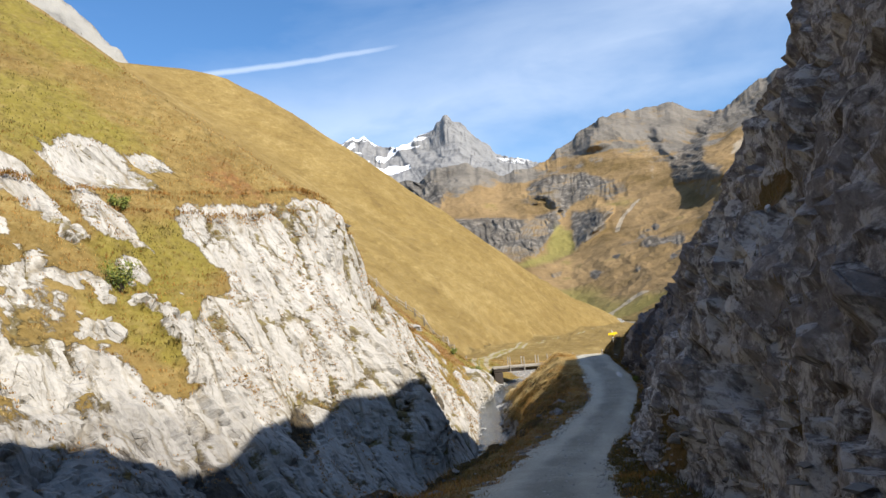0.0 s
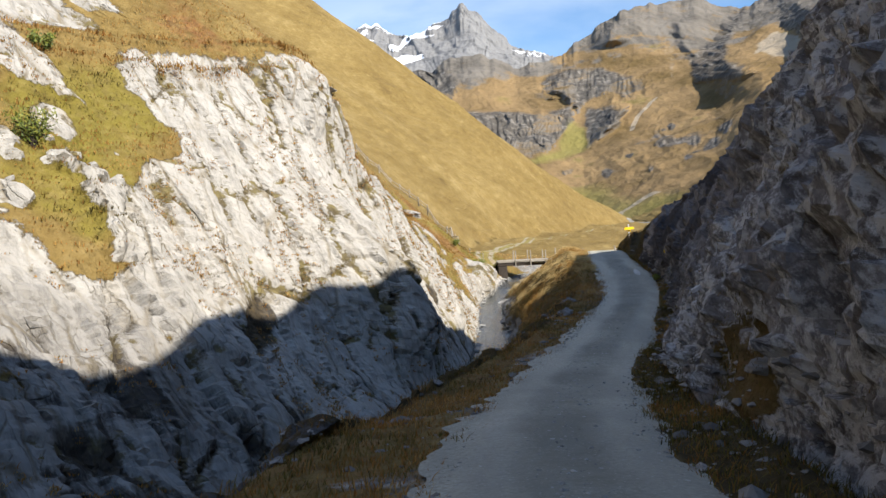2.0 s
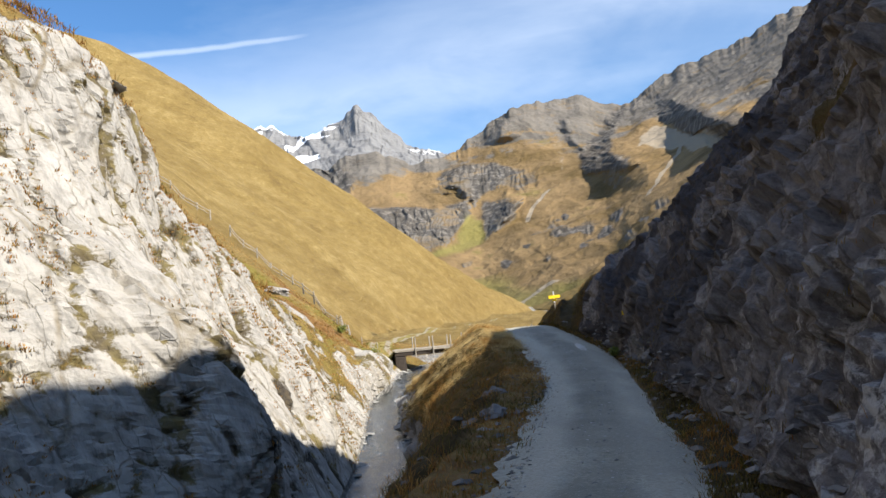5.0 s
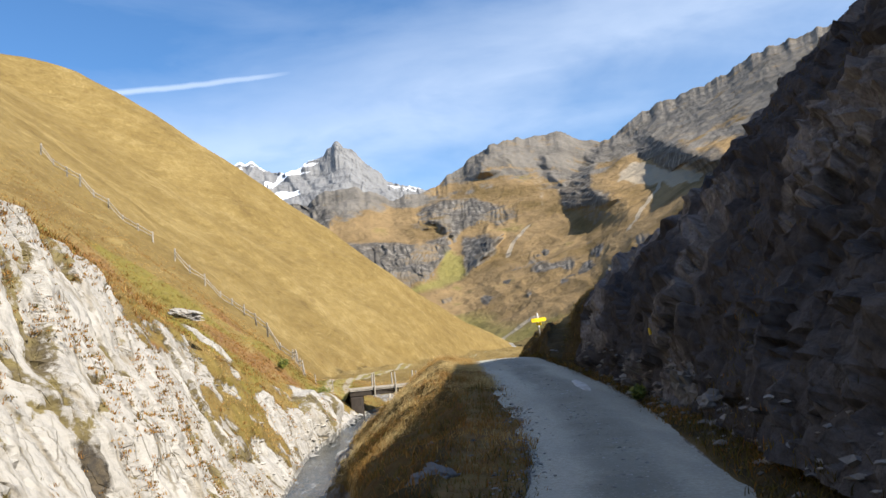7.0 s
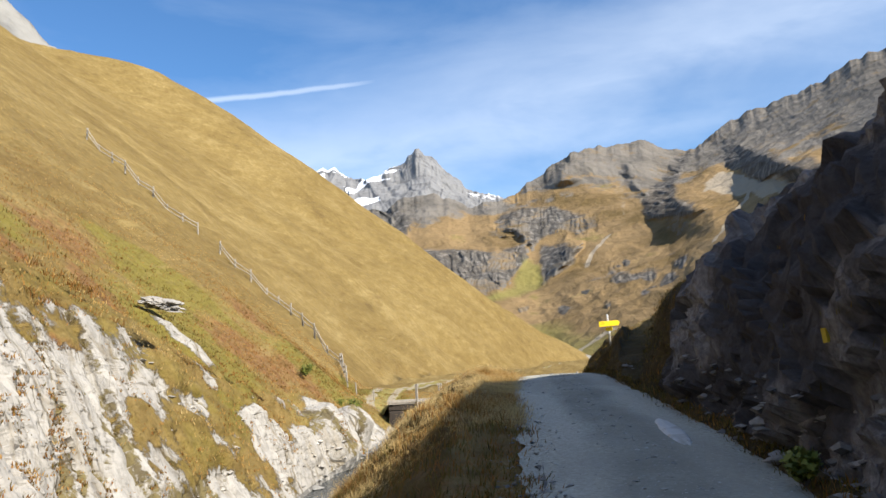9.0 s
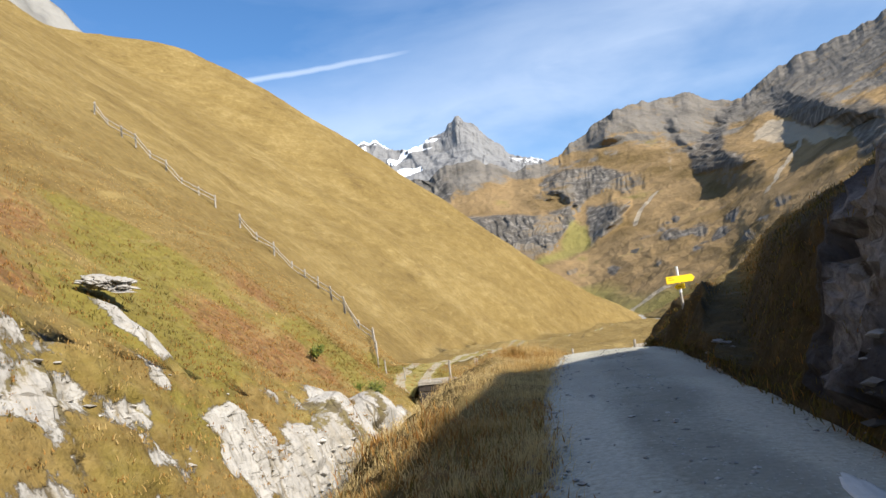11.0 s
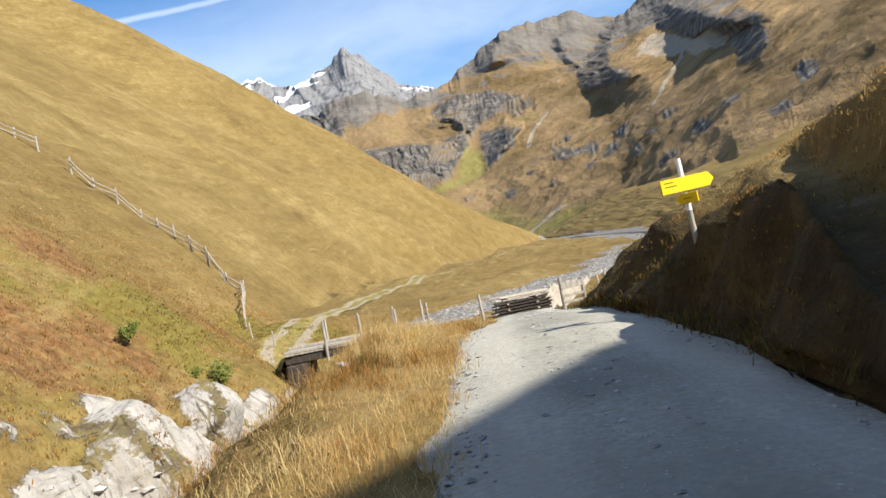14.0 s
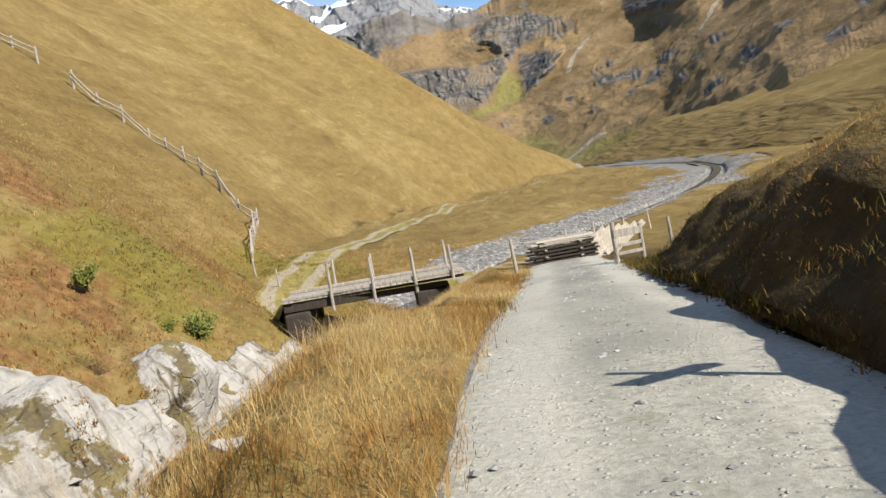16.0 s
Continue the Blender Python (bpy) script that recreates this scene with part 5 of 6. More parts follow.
def build_bridge():
    rng = random.Random(3)
    x0, x1, y0, y1 = -0.9, 5.6, 89.7, 92.1
    root, m = empty("bridge", x0, y0, BRIDGE_Z, "low timber plank bridge with short round posts across the stream", "bridge")
    root.matrix_world = m @ pose(0, 0, 0, 0, 0, 2.5)
    length, depth = x1 - x0, y1 - y0
    n = 32
    w = length / n
    shared = None
    for k in range(n):
        if shared is None or k % 8 == 0:
            bm = bmesh.new()
            box(bm, (w - 0.016, depth + 0.1, 0.07), (0, 0, 0), None, 0.006, 0.04, rng)
            ob = part("plank", bm, WOOD, root)
            shared = ob.data
        else:
            ob = new("plank", shared)
            ob.parent = root
        ob.matrix_local = pose((k + 0.5) * w, depth / 2 + (rng.random() - 0.5) * 0.06, -0.035)
    for y in (0.14, depth / 2, depth - 0.14):
        bm = bmesh.new()
        box(bm, (length, 0.22, 0.34), (length / 2, y, -0.245), None, 0.02)
        part("beam", bm, DARK_WOOD, root, "dark tarred bearing beam")
    for y in (0.02, depth - 0.02):
        bm = bmesh.new()
        box(bm, (length, 0.14, 0.12), (length / 2, y, 0.064), None, 0.015)
        part("kerb_beam", bm, WOOD, root)
    for y in (-0.03, depth + 0.03):
        for x in (1.75, 3.25, 4.75, 6.1):
            bm = bmesh.new()
            lean = (rng.random() - 0.5) * 0.08
            pole(bm, (x, y - 0.05, -0.55), (x + lean, y - 0.05, 1.0 + rng.random() * 0.1), 0.062, 0.055, 10, 0.02, rng)
            part("post", bm, WOOD, root)
    for x, wd in ((0.45, 0.9), (length - 0.9, 1.8)):
        bm = bmesh.new()
        box(bm, (wd, depth + 0.3, 1.5), (x, depth / 2, -1.2), None, 0.05, 0.04, rng)
        part("abutment", bm, DARK_WOOD, root, "dark timber crib abutment")


build_bridge()


# ---------------------------------------------------------------- fences
def fence_line(name, pts, label, rails, height=1.05, radius=0.05, seed=1, mat=None):
    rng = random.Random(seed)
    mat = mat or WOOD
    x0, y0 = pts[0]
    z0 = ground_z(x0, y0)
    root, m = empty(name, x0, y0, z0, label, "fence")
    root.matrix_world = m
    tops = []
    for x, y in pts:
        z = ground_z(x, y)
        h = height * (0.9 + 0.2 * rng.random())
        bm = bmesh.new()
        lx, ly = (rng.random() - 0.5) * 0.16, (rng.random() - 0.5) * 0.16
        pole(bm, (x - x0, y - y0, z - z0 - 0.4), (x - x0 + lx, y - y0 + ly, z - z0 + h), radius, radius * 0.85, 8, 0.03, rng)
        part("post", bm, mat, root)
        tops.append(Vector((x - x0, y - y0, z - z0)))
    for a, b in zip(tops, tops[1:]):
        for r in rails:
            bm = bmesh.new()
            va, vb = a + Vector((0, -radius, r + (rng.random() - 0.5) * 0.1)), b + Vector((0, -radius, r + (rng.random() - 0.5) * 0.1))
            d = vb - va
            pole(bm, va - d * 0.03, vb + d * 0.03, 0.055, 0.045, 6, 0.06, rng)
            part("rail", bm, mat, root)
    return root


def along(knots, step):
    k = np.array(knots, float)
    s = np.concatenate([[0], np.cumsum(np.linalg.norm(np.diff(k, axis=0), axis=1))])
    u = np.arange(0, s[-1] + 0.01, step)
    return [(float(np.interp(v, s, k[:, 0])), float(np.interp(v, s, k[:, 1]))) for v in u]


fence_line("hillside_fence", along([(-6.6, 116.5), (-10.2, 119.0), (-14.1, 121.3), (-16.8, 121.0), (-19.8, 121.0)], 1.5), "weathered pole fence climbing the grass slope", (0.45, 0.85), 1.15, 0.095, seed=2)
fence_line("hillside_fence", along([(-20.9, 121.2), (-23.5, 120.8), (-28.0, 121.5), (-34.0, 123.0)], 1.5), "upper stretch of weathered pole fence on the grass slope", (0.45, 0.85), 1.05, 0.095, seed=3)
fence_line("pasture_fence", along([(-6.4, 115.6), (-5.4, 108.5), (-4.6, 103.5)], 1.9), "short pole fence running down to the dirt track", (0.5, 0.9), seed=4)
fence_line("pasture_fence", along([(2.2, 97.5), (7.5, 98.5), (15.5, 100.5)], 1.5), "low row of pale fence stakes beside the stream bed", (), 0.8, 0.045, seed=5, mat=PALE_WOOD)


def stake(x, y, h, label, r=0.055, seed=0):
    rng = random.Random(seed)
    bm = bmesh.new()
    z = ground_z(x, y)
    pole(bm, (0, 0, -0.4), (-0.06, 0, h), r, r * 0.85, 9, 0.02, rng)
    ob = part("fence_stake", bm, WOOD)
    ob.matrix_world = pose(x, y, z)
    tagged(ob, label, "stake", "stakes beside the track")


stake(7.0, 85.4, 1.05, "weathered round stake at the edge of the track", 0.06, 1)
stake(-3.6, 99.0, 0.9, "weathered round stake beside the dirt track", 0.05, 2)
stake(-2.2, 96.8, 0.8, "short grey stake by the bridge", 0.045, 3)
stake(11.2, 83.4, 1.1, "grey stake beside the gate frame", 0.05, 4)


# ---------------------------------------------------------------- gate frame and timber stack
def build_gate():
    x, y = 9.75, 82.6
    root, m = empty("gate_frame", x, y, ground_z(x, y), "small weathered wooden gate frame with three boards", "gate")
    root.matrix_world = m @ pose(0, 0, 0, 0, 0, 12)
    rng = random.Random(4)
    for dx, h in ((-0.38, 1.15), (0.40, 1.0)):
        bm = bmesh.new()
        pole(bm, (dx, 0, -0.35), (dx, 0, h), 0.065, 0.06, 9, 0.02, rng)
        part("post", bm, WOOD, root)
    for z, hgt in ((0.84, 0.20), (0.52, 0.10), (0.30, 0.09)):
        bm = bmesh.new()
        box(bm, (0.82, 0.03, hgt), (0, -0.07, z), None, 0.006)
        part("board", bm, WOOD, root)


def build_planks():
    rng = random.Random(8)
    x, y = 8.9, 88.2
    root, m = empty("timber_stack", x, y, ground_z(x, y), "untidy stack of weathered planks beside the track", "timber stack")
    root.matrix_world = m @ pose(0, 0, 0, 0, 0, 6)
    for layer in range(7):
        for k in range(3):
            bm = bmesh.new()
            turn = Matrix.Rotation(radians((rng.random() - 0.5) * 9), 4, "Z")
            box(bm, (1.9 + rng.random() * 0.5, 0.20, 0.055), ((rng.random() - 0.5) * 0.35, -0.42 + k * 0.40, 0.10 + layer * 0.115), turn, 0.005)
            part("plank", bm, DARK_WOOD if layer < 5 and k == 0 else PALE_WOOD if (layer + k) % 3 == 0 else WOOD, root)
        bm = bmesh.new()
        box(bm, (0.09, 1.2, 0.05), (-0.7 + (layer % 2) * 1.2, 0, 0.045 + layer * 0.115), None, 0.004)
        part("batten", bm, WOOD, root)
    for k in range(6):
        bm = bmesh.new()
        box(bm, (0.20, 0.035, 1.45), (0.85 + 0.28 * k, -0.35 + 0.05 * (k % 2), 0.46), Matrix.Rotation(radians(52 + 6 * rng.random()), 4, "Y"), 0.005)
        part("leaning_plank", bm, PALE_WOOD, root, "pale plank leaning on the stack")


build_gate()
build_planks()


# ---------------------------------------------------------------- stones
def rock_bm(size, seed, detail=3, rough=0.34):
    """A broken boulder about size metres across, its base a little flattened."""
    bm = bmesh.new()
    bmesh.ops.create_icosphere(bm, subdivisions=detail, radius=1.0)
    p = np.array([v.co[:] for v in bm.verts])
    b, j = blocks(p * 1.1 + seed * 3.7, seed)
    b2, _ = blocks(p * 2.6 + seed * 1.3, seed + 5)
    b3, _ = blocks(p * 6.0 + seed * 0.7, seed + 9)
    r = 1 + rough * 1.5 * b + rough * 0.7 * b2 + rough * 0.3 * b3 + 0.05 * fractal(p * 3 + seed, 3, seed=seed)
    p = p * r[:, None]
    p[:, 2] = np.where(p[:, 2] < -0.45, -0.45 + (p[:, 2] + 0.45) * 0.3, p[:, 2])
    p *= np.array(size) / 2
    for v, c in zip(bm.verts, p):
        v.co = c
    return bm


def boulder(name, at, size, turn, seed, label, mat, category="boulder", detail=5, group="", rough=0.34):
    ob = part(name, rock_bm(size, seed, detail, rough), mat)
    ob.matrix_world = pose(at[0], at[1], at[2], *turn)
    if rough < 0.3:
        ob.data.shade_smooth()
    return tagged(ob, label, category, group)


boulder("rock_slab", (-7.85, 69.0, 4.3), (1.4, 2.0, 0.5), (8, 10, 15), 8, "flat overhanging slab above the pale outcrop", PALE_STONE, "rock")
boulder("rock_slab", (-10.1, 46.3, 9.75), (1.2, 1.6, 0.28), (3, 8, 25), 9, "thin limestone slab jutting from the cliff brow", PALE_STONE, "rock")
boulder("boulder", (-0.02, 18.7, 1.22), (0.42, 0.46, 0.26), (0, 0, 40), 12, "dark rounded stone at the foot of the rock wall", GREY_STONE, group="stones at the foot of the wall", detail=3)
for k, (x, y, size) in enumerate(((-0.2, 38.7, (0.55, 0.75, 0.4)), (-0.5, 39.9, (0.42, 0.55, 0.3)), (0.4, 41.9, (0.5, 0.65, 0.35)))):
    boulder("rock", (x, y, ground_z(x, y) - 0.03), size, (8, -14, 40 * k), 40 + k, "grey rock breaking out of the brown bank below the track", GREY_STONE, "rock", 4, "rocks in the bank")
boulder("road_slab", (4.93, 50.9, road_z(50.9) + 0.05), (0.30, 2.5, 0.07), (4.6, 0, -6), 14, "narrow pale rock rib worn flush with the edge of the track", WHITE_STONE, "stone", detail=4, rough=0.16)
boulder("boulder", (5.72, 45.9, ground_z(5.72, 45.9) + 0.05), (0.6, 0.8, 0.9), (10, -12, 30), 15, "angular grey boulder with pale lichen leaning on the rock wall", GREY_STONE, group="stones at the foot of the wall", detail=4)
boulder("boulder", (5.0, 43.6, ground_z(5.0, 43.6) + 0.04), (0.35, 0.45, 0.32), (0, 8, 70), 16, "dark blocky stone in the mossy ditch", GREY_STONE, group="stones at the foot of the wall", detail=3)


# ---------------------------------------------------------------- marks on the rock wall
SURF_N = grid_normals(LAND).reshape(-1, 3)


def on_surface(x, y, z):
    """The nearest place of the ground sheet and its normal."""
    d = ((FLAT - (x, y, z)) ** 2).sum(1)
    k = int(np.argmin(d))
    return Vector(FLAT[k]), Vector(SURF_N[k])


def on_wall(name, at, size, mat, label, category, seed=1, group=""):
    p, nrm = on_surface(*at)
    rng = random.Random(seed)
    bm = bmesh.new()
    n = 14
    ring = [((0.85 + 0.3 * rng.random()) * size[0] / 2 * math.cos(2 * math.pi * k / n), (0.85 + 0.3 * rng.random()) * size[1] / 2 * math.sin(2 * math.pi * k / n)) for k in range(n)]
    if category == "marker":
        w, h = size[0] / 2, size[1] / 2
        ring = [(-w, -h), (w * 1.05, -h * 0.9), (w * 0.95, h), (-w * 0.9, h * 0.95)]
        n = 4
    f = [bm.verts.new((x, y, 0.012)) for x, y in ring]
    b = [bm.verts.new((x * 1.02, y * 1.02, -0.06)) for x, y in ring]
    bm.faces.new(f)
    for k in range(n):
        q = (k + 1) % n
        bm.faces.new((f[q], f[k], b[k], b[q]))
    ob = part(name, bm, mat)
    q = nrm.to_track_quat("Z", "Y").to_matrix().to_4x4()
    ob.matrix_world = Matrix.Translation(p + nrm * 0.03) @ q
    return tagged(ob, label, category, group)


LICHEN = stone_material("pale_lichen", (0.62, 0.61, 0.60), (0.45, 0.44, 0.43), (0.2, 0.19, 0.18))
on_wall("trail_marker", (5.86, 47.57, 1.65), (0.08, 0.15), OLD_YELLOW, "small yellow trail marker painted on dark rock", "marker", 2)
for k, (at, size) in enumerate((((1.55, 25.3, 2.85), (0.12, 0.12)), ((1.2, 25.6, 2.35), (0.19, 0.18)), ((1.1, 25.9, 1.9), (0.12, 0.24)), ((0.6, 15.0, 5.2), (0.08, 0.22)))):
    on_wall("lichen_patch", at, size, LICHEN, "round whitish patch on the dark rock wall", "lichen", 5 + k, "white patches on the rock wall")

# ---------------------------------------------------------------- stones of the trail and the stream
PATH_STONE, GRASS_STONE = "small flat stone on the worn side path", "pale stone lying in dry grass"
for k, (x, y, s, lab) in enumerate(((6.25, 58.73, 0.17, PATH_STONE), (6.23, 58.4, 0.12, PATH_STONE), (6.03, 57.93, 0.12, PATH_STONE), (6.22, 59.19, 0.13, PATH_STONE), (6.23, 57.95, 0.08, PATH_STONE), (6.31, 58.45, 0.10, PATH_STONE),
                                    (5.62, 57.1, 0.16, "small flat stone at the edge of the track"), (2.6, 64.2, 0.26, GRASS_STONE), (2.2, 66.8, 0.3, GRASS_STONE), (3.1, 66.0, 0.2, GRASS_STONE), (2.9, 68.6, 0.28, GRASS_STONE),
                                    (5.9, 63.9, 0.2, "pale flat stone lying on the gravel"))):
    boulder("stone", (x, y, ground_z(x, y) + s * 0.1), (s, s * 1.3, s * 0.42), (4, 6, 50 * k), 20 + k, lab, GREY_STONE if lab == PATH_STONE else PALE_STONE, "stone", 2, "loose stones by the track")


def pebble_cloud(name, pts, sizes, mat, label, seed, category="stones"):
    """Many small stones joined in one mesh."""
    rng = np.random.default_rng(seed)
    base = np.array([(1, 0, 0), (-1, 0, 0), (0, 1, 0), (0, -1, 0), (0, 0, 0.75), (0, 0, -0.6), (0.65, 0.6, 0.35), (-0.6, 0.62, 0.3), (-0.62, -0.6, 0.35), (0.6, -0.65, 0.3)])
    faces = [(4, 0, 6), (4, 6, 2), (4, 2, 7), (4, 7, 1), (4, 1, 8), (4, 8, 3), (4, 3, 9), (4, 9, 0), (0, 5, 2), (0, 2, 6), (2, 5, 1), (2, 1, 7), (1, 5, 3), (1, 3, 8), (3, 5, 0), (3, 0, 9)]
    n = len(pts)
    v = base[None] * (0.7 + 0.6 * rng.random((n, 10, 1))) * (np.array([1, 0.8, 0.6])[None, None] * (0.75 + 0.5 * rng.random((n, 1, 3))))
    a = rng.random(n) * 2 * np.pi
    c, s = np.cos(a)[:, None], np.sin(a)[:, None]
    x, y = v[:, :, 0] * c - v[:, :, 1] * s, v[:, :, 0] * s + v[:, :, 1] * c
    v = np.stack([x, y, v[:, :, 2]], -1) * np.asarray(sizes)[:, None, None] / 2 + np.asarray(pts)[:, None, :]
    f = (np.arange(n)[:, None, None] * 10 + np.array(faces)[None]).reshape(-1, 3)
    me = bpy.data.meshes.new(name)
    me.from_pydata(v.reshape(-1, 3).tolist(), [], f.tolist())
    me.materials.append(mat)
    return tagged(new(name, me), label, category, kind="stuff")


def cloud_material(name, light, dark):
    m, n, pos = material(name)
    r = n.add("ShaderNodeNewGeometry").outputs["Random Per Island"]
    col = n.mix(r, dark, light)
    col = n.mix(n.ramp(n.noise(pos, 9, 5, 0.7), [(0.45, 0.0), (0.75, 0.6)]), col, tuple(v * 0.5 for v in dark))
    return finish(m, n, col, 0.9, n.noise(pos, 25, 4, 0.7), 0.4, 0.02, spec=0.15)


RIVER_STONES = cloud_material("stream_stones", (0.40, 0.385, 0.355), (0.15, 0.144, 0.132))
CHIPS = cloud_material("road_chips", (0.50, 0.49, 0.46), (0.19, 0.185, 0.175))
DEBRIS = cloud_material("rock_debris", (0.30, 0.28, 0.26), (0.10, 0.095, 0.088))
PALE_DEBRIS = cloud_material("pale_debris", (0.52, 0.485, 0.43), (0.27, 0.25, 0.22))
R = np.random.default_rng(17)

# on the road: chips, more of them along the edges and the crown
yy = 4 + 84 * R.random(3600)
uu = np.where(R.random(3600) < 0.5, R.normal(0, 0.25, 3600), np.sign(R.random(3600) - 0.5) * (1.0 - np.abs(R.normal(0, 0.12, 3600))))
xx = road_x(yy) + np.clip(uu, -1.05, 1.05) * ROAD_HALF
zz = road_z(yy) + 0.02 + 0.05 * (1 - np.minimum(1, np.abs(uu)) ** 2)
pebble_cloud("road_stones", np.stack([xx, yy, zz], 1), 0.025 + 0.06 * R.random(3600) ** 2.5, CHIPS, "scattered grey chips on the gravel track", 1)


def scatter(n, bands, y0, y1, seed, keep=None):
    """Random places on the named bands of the ground sheet."""
    rng = np.random.default_rng(seed)
    rows = np.where((Y[:-1] > y0) & (Y[:-1] < y1))[0]
    cols = np.where(np.isin(KIND[:-1], bands))[0]
    a = LAND[rows][:, cols]
    b, c = LAND[rows + 1][:, cols], LAND[rows][:, cols + 1]
    area = np.linalg.norm(np.cross(b - a, c - a), axis=2)
    if keep is not None:
        area = area * keep(a, rows, cols)
    w = area.reshape(-1)
    pick = rng.choice(len(w), n, p=w / w.sum())
    u, v = rng.random((n, 1)), rng.random((n, 1))
    A, B, C = a.reshape(-1, 3)[pick], b.reshape(-1, 3)[pick], c.reshape(-1, 3)[pick]
    return A + (B - A) * u + (C - A) * v


p = scatter(900, ["bed", "shore"], 20, 100, 3)
pebble_cloud("stream_stones", p + (0, 0, 0.06), 0.10 + 0.75 * np.random.default_rng(4).random(900) ** 5, RIVER_STONES, "grey and white stones in the stream bed", 5)
gravelly = lambda a, rows, cols: np.clip(MASKS["gravel"][rows][:, cols] - 0.3, 0, 1)
p = scatter(9000, ["bed", "shore", "bank", "cliff", "verge", "road", "ditch"], 93, 190, 6, gravelly)
pebble_cloud("gravel_bar", p, 0.09 + 0.34 * np.random.default_rng(7).random(9000) ** 3, RIVER_STONES, "pale stones spread over the braided stream bed", 8)
p = scatter(1400, ["bank", "verge"], 6, 46, 9, lambda a, rows, cols: 0.15 + MASKS["rock"][rows][:, cols])
pebble_cloud("bank_debris", p, 0.06 + 0.30 * np.random.default_rng(10).random(1400) ** 3, DEBRIS, "dark broken stones on the bank below the track", 11)
ye = 8 + 46 * R.random(2600)
xe = road_x(ye) - ROAD_HALF - 0.02 - np.abs(R.normal(0, 0.28, 2600)) * (1 - 0.5 * smooth(45, 55, ye))
pe = np.stack([xe, ye, [ground_z(a, b) for a, b in zip(xe, ye)]], 1)
pebble_cloud("verge_stones", pe, 0.025 + 0.10 * R.random(2600) ** 3, DEBRIS, "grey rubble spilling over the edge of the track", 18)
p = scatter(1100, ["ditch", "wall"], 6, 53, 12, lambda a, rows, cols: (a[:, :, 2] < (foot_z(a[:, :, 1]) + 0.7)) * 1.0)
pebble_cloud("wall_debris", p, 0.05 + 0.28 * np.random.default_rng(13).random(1100) ** 3, DEBRIS, "dark stones fallen to the foot of the rock wall", 14)
p = scatter(140, ["cliff"], 60, 75, 15, lambda a, rows, cols: np.clip(MASKS["rock"][rows][:, cols] - 0.2, 0, 1))
pebble_cloud("scree", p - (0, 0, 0.04), 0.08 + 0.30 * np.random.default_rng(16).random(140) ** 2, PALE_DEBRIS, "pale broken limestone below the heath slope", 17)


# ---------------------------------------------------------------- grass
def grass_material():
    m, n, pos = material("dry_grass")
    t = attribute(n, "tone")
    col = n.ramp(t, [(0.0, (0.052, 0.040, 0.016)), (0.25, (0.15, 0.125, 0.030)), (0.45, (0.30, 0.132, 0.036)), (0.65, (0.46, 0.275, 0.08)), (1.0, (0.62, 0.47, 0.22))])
    b = n.add("ShaderNodeBsdfPrincipled", {"Roughness": 0.75, "Specular IOR Level": 0.15, "Base Color": col})
    tr = n.add("ShaderNodeBsdfTranslucent", {"Color": col})
    mx = n.add("ShaderNodeMixShader", {0: 0.5, 1: b.outputs[0], 2: tr.outputs[0]})
    n.t.links.new(mx.outputs[0], n.add("ShaderNodeOutputMaterial").inputs[0])
    return m


GRASS = grass_material()


def blades(name, roots, height, spread, tone, per, label, seed, width=0.010):
    """Tufts of bent blades: each blade is two quads that taper to a tip."""
    rng = np.random.default_rng(seed)
    n = len(roots) * per
    base = np.repeat(roots, per, 0) + np.stack([rng.normal(0, spread, n), rng.normal(0, spread, n), np.full(n, -0.03)], 1)
    h = np.repeat(height, per) * (0.55 + 0.6 * rng.random(n))
    a = rng.random(n) * 2 * np.pi
    side = np.stack([np.cos(a), np.sin(a), 0 * a], 1)
    lean = np.stack([-np.sin(a), np.cos(a), 0 * a], 1) * (h * (0.2 + 1.1 * rng.random(n)))[:, None] * np.sign(rng.random(n) - 0.5)[:, None] + np.array([0.10, 0.03, 0]) * h[:, None]
    up = np.array([0, 0, 1.0]) * h[:, None]
    w = (width * (0.7 + 0.8 * rng.random(n)))[:, None]
    v = np.stack([base - side * w, base + side * w, base + up * 0.55 + lean * 0.35 - side * w * 0.8, base + up * 0.55 + lean * 0.35 + side * w * 0.8, base + up * 0.95 + lean], 1)
    i = np.arange(n)[:, None] * 5
    tri = np.concatenate([i + (0, 1, 3), i + (0, 3, 2), i + (2, 3, 4)], 0)
    me = bpy.data.meshes.new(name)
    me.from_pydata(v.reshape(-1, 3).tolist(), [], tri.tolist())
    t = np.clip(np.repeat(np.repeat(tone, per) + 0.12 * rng.normal(0, 1, n), 5), 0, 1)
    at = me.attributes.new("tone", "FLOAT", "POINT")
    at.data.foreach_set("value", t.astype(np.float32))
    me.materials.append(GRASS)
    return tagged(new(name, me), label, "grass", kind="stuff")


not_rock = lambda a, rows, cols: np.clip(1 - 1.6 * MASKS["rock"][rows][:, cols], 0, 1) * np.clip(1 - MASKS["gravel"][rows][:, cols], 0, 1)
g = np.random.default_rng(23)
# long golden grass on the verge in the sun
p = scatter(20000, ["verge", "bank"], 52, 88, 24, not_rock)
blades("verge_grass", p, (0.06 + 0.21 * g.random(20000) ** 1.8) * np.clip(0.85 + 0.75 * fractal(p * 0.9, 3, seed=20), 0.3, 1.7), 0.10, 0.76 + 0.80 * fractal(p * 0.55, 3, seed=25) + 0.14 * g.random(20000), 14, "long golden and rust-coloured grass along the track", 26, 0.0024)
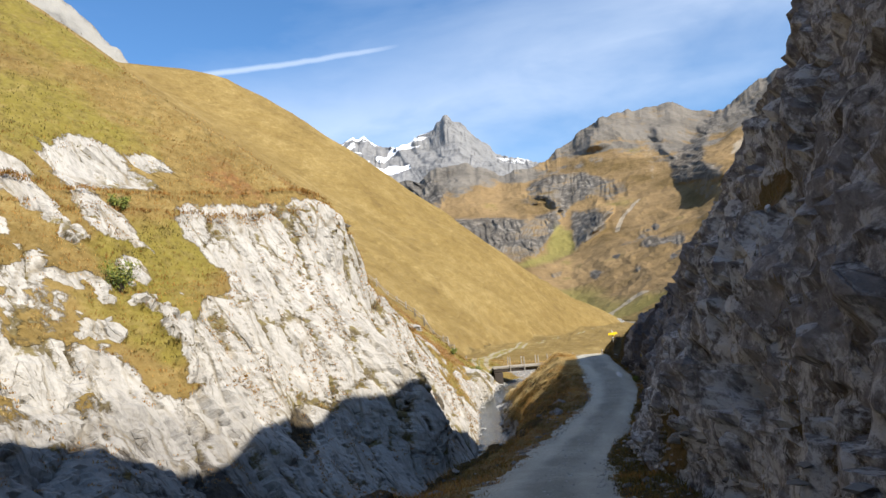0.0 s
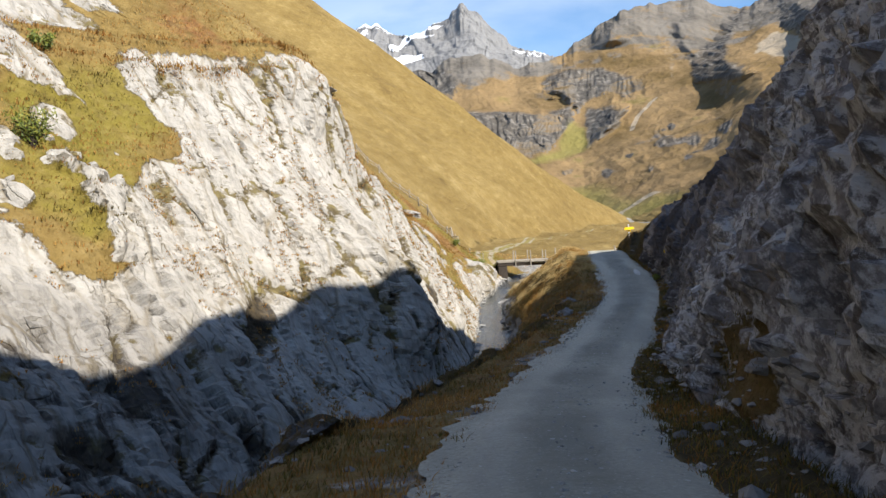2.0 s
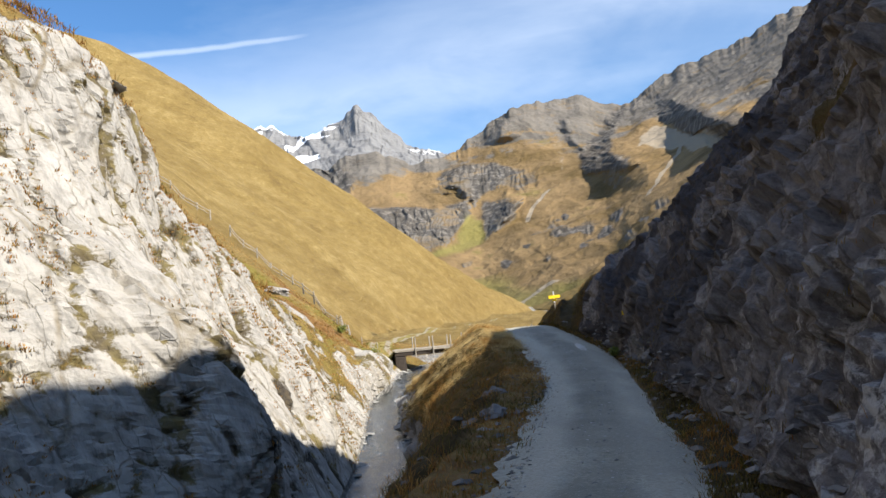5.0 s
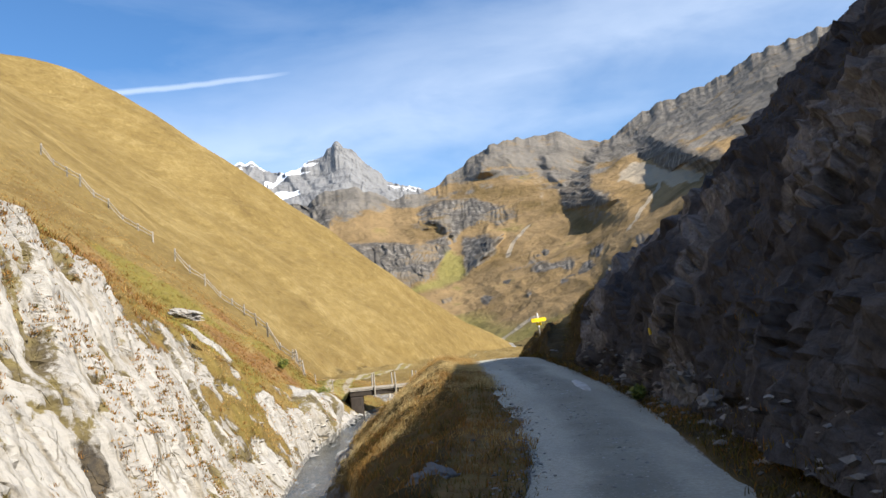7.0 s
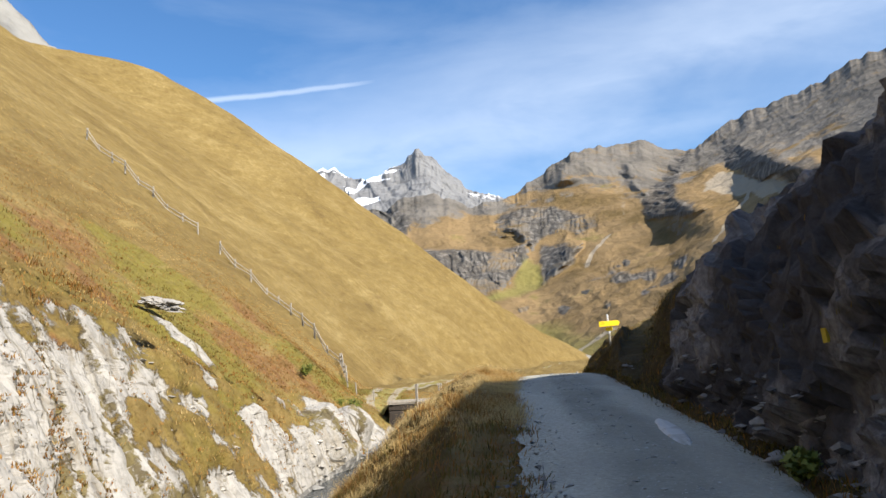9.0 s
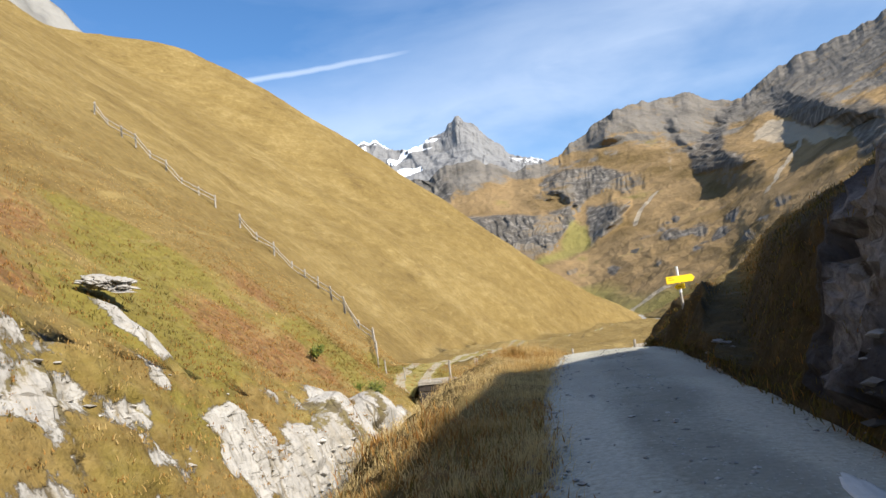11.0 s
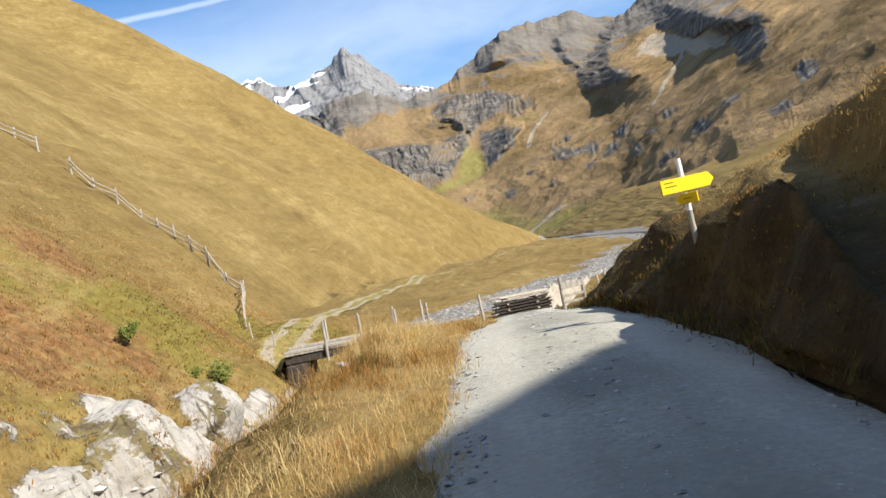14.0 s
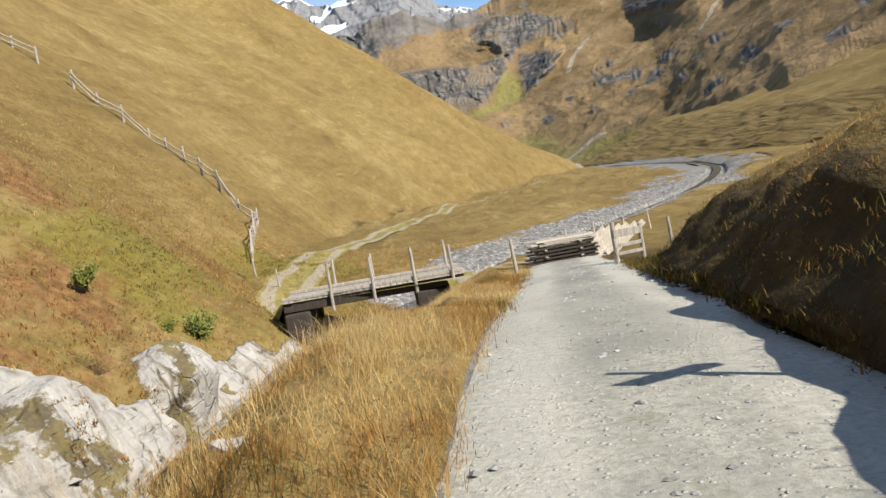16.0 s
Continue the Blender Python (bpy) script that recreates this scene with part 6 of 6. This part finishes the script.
# shorter tufts on the shaded bank, with the shade darkened into their tone
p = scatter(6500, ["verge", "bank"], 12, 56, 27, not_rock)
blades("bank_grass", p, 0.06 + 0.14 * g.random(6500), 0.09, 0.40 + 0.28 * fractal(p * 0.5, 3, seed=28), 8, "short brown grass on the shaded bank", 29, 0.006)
# the wall's shade is put into the low tone of these blades
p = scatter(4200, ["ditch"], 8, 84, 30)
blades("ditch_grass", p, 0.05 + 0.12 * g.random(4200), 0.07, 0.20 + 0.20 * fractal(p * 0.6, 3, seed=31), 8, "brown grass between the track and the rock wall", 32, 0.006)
# tone paints the shade here: dark blades low down, golden beyond the shadow
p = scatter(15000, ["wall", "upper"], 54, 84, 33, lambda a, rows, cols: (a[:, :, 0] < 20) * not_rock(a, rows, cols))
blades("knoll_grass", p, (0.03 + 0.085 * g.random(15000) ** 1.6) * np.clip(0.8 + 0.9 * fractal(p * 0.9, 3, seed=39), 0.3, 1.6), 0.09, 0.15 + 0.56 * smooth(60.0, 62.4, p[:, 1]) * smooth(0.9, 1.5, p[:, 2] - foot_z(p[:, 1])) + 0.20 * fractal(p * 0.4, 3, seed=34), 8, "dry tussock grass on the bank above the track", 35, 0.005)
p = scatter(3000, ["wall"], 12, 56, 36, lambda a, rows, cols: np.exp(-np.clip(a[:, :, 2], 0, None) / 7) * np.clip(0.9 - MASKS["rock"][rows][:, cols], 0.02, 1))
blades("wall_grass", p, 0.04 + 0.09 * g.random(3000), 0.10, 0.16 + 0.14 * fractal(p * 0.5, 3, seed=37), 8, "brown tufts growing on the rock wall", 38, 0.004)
# low heath on the slopes across the stream, thinning out upwards
low = lambda a, rows, cols: np.exp(-np.clip(a[:, :, 2] - 2, 0, None) / 6.0) * not_rock(a, rows, cols)
p = scatter(13000, ["slope", "cliff"], 52, 112, 40, low)
blades("heath", p, 0.05 + 0.09 * g.random(13000), 0.14, 0.70 + 0.22 * fractal(p * 0.3, 3, seed=41) - 0.26 * red_patches(p) - 0.40 * olive_patches(p) * (1 - red_patches(p)), 6, "low rusty heath and grass on the slope across the stream", 42, 0.012)
p = scatter(9000, ["slope", "cliff"], 18, 54, 43, lambda a, rows, cols: np.exp(-np.clip(a[:, :, 2] - 10, 0, None) / 6.0) * not_rock(a, rows, cols))
blades("slope_grass", p, 0.05 + 0.10 * g.random(9000), 0.14, 0.62 + 0.28 * fractal(p * 0.35, 3, seed=44) - 0.15 * red_patches(p) - 0.32 * olive_patches(p), 6, "olive and straw grass on the ledges of the cliff", 45, 0.012)
# rusty and olive tufts rooted in the joints of the cliff
p = scatter(1500, ["cliff"], 20, 80, 47, lambda a, rows, cols: np.clip((MASKS["rock"][rows][:, cols] - 0.4) * 3, 0, 1) * np.clip(0.2 + fractal(a.reshape(-1, 3) * 0.5, 3, seed=49).reshape(a.shape[:2]), 0.03, 1))
p = np.repeat(p, 4, 0) + np.repeat(E1[None], 6000, 0) * g.normal(0, 0.16, (6000, 1)) + g.normal(0, 0.05, (6000, 3))
blades("cliff_tufts", p, 0.04 + 0.07 * g.random(6000), 0.05, 0.28 + 0.36 * g.random(6000), 7, "olive and rusty tufts rooted in the joints of the pale cliff", 48, 0.010)
# the brow of the cliff is fringed with overhanging turf
ys = 26 + 36 * g.random(1800)
brow = np.stack([top_x(ys) - 0.35 + g.normal(0, 0.22, 1800), ys, 0 * ys], 1)
brow[:, 2] = [ground_z(a, b) for a, b, _ in brow]
blades("brow_grass", brow, 0.10 + 0.14 * g.random(1800), 0.12, 0.38 + 0.25 * g.random(1800), 8, "rusty turf fringing the top of the cliff", 46, 0.012)


# ---------------------------------------------------------------- shrubs
def leaf_material():
    m, n, pos = material("shrub_leaves")
    r = n.add("ShaderNodeNewGeometry").outputs["Random Per Island"]
    col = n.ramp(r, [(0.0, (0.055, 0.075, 0.014)), (0.6, (0.12, 0.145, 0.020)), (1.0, (0.22, 0.20, 0.03))])
    return finish(m, n, col, 0.6, spec=0.3)


LEAF = leaf_material()


def shrub(at, r, seed, label, sink=0.05):
    rng = random.Random(seed)
    root, m = empty("shrub", *at, label, "shrub")
    root.matrix_world = m
    bm = bmesh.new()
    tips = []
    for k in range(9):
        a = 2 * math.pi * k / 9 + rng.random()
        tip = Vector((math.cos(a) * r * (0.3 + 0.5 * rng.random()), math.sin(a) * r * (0.3 + 0.5 * rng.random()), r * (0.6 + 0.7 * rng.random())))
        pole(bm, (0, 0, -sink), tip, 0.018, 0.006, 5, 0.05, rng)
        tips.append(tip)
    part("stems", bm, DARK_WOOD, root)
    bm = bmesh.new()
    for k in range(900):
        tip = rng.choice(tips)
        c = tip * (0.35 + 0.75 * rng.random()) + Vector([rng.gauss(0, 0.16 * r) for _ in range(3)])
        c.z = max(c.z, 0.02)
        s = 0.03 + 0.04 * rng.random()
        u = Vector([rng.gauss(0, 1) for _ in range(3)]).normalized()
        w = u.orthogonal().normalized()
        bm.faces.new([bm.verts.new(c + v) for v in (-u * s, w * s * 0.45, u * s, -w * s * 0.45)])
    part("foliage", bm, LEAF, root, "small yellow-green leaves")


for k, (x, y, r, lab) in enumerate(((-15.6, 31.2, 0.75, "small dark green juniper on a grassy ledge"), (-2.6, 85.3, 0.62, "small green bush beside pale rock"), (-3.4, 84.6, 0.4, "low green shrub on the heath slope"),
                                    (5.12, 47.3, 0.2, "yellow-green shrub at the foot of dark rock"), (-4.9, 83.5, 0.4, "low green shrub on the heath slope"), (-16.9, 34.5, 0.45, "small green shrub beside the outcrop"))):
    shrub((x, y, road_z(y) + 0.12 if x > 4 else ground_z(x, y)), r, 60 + k, lab)
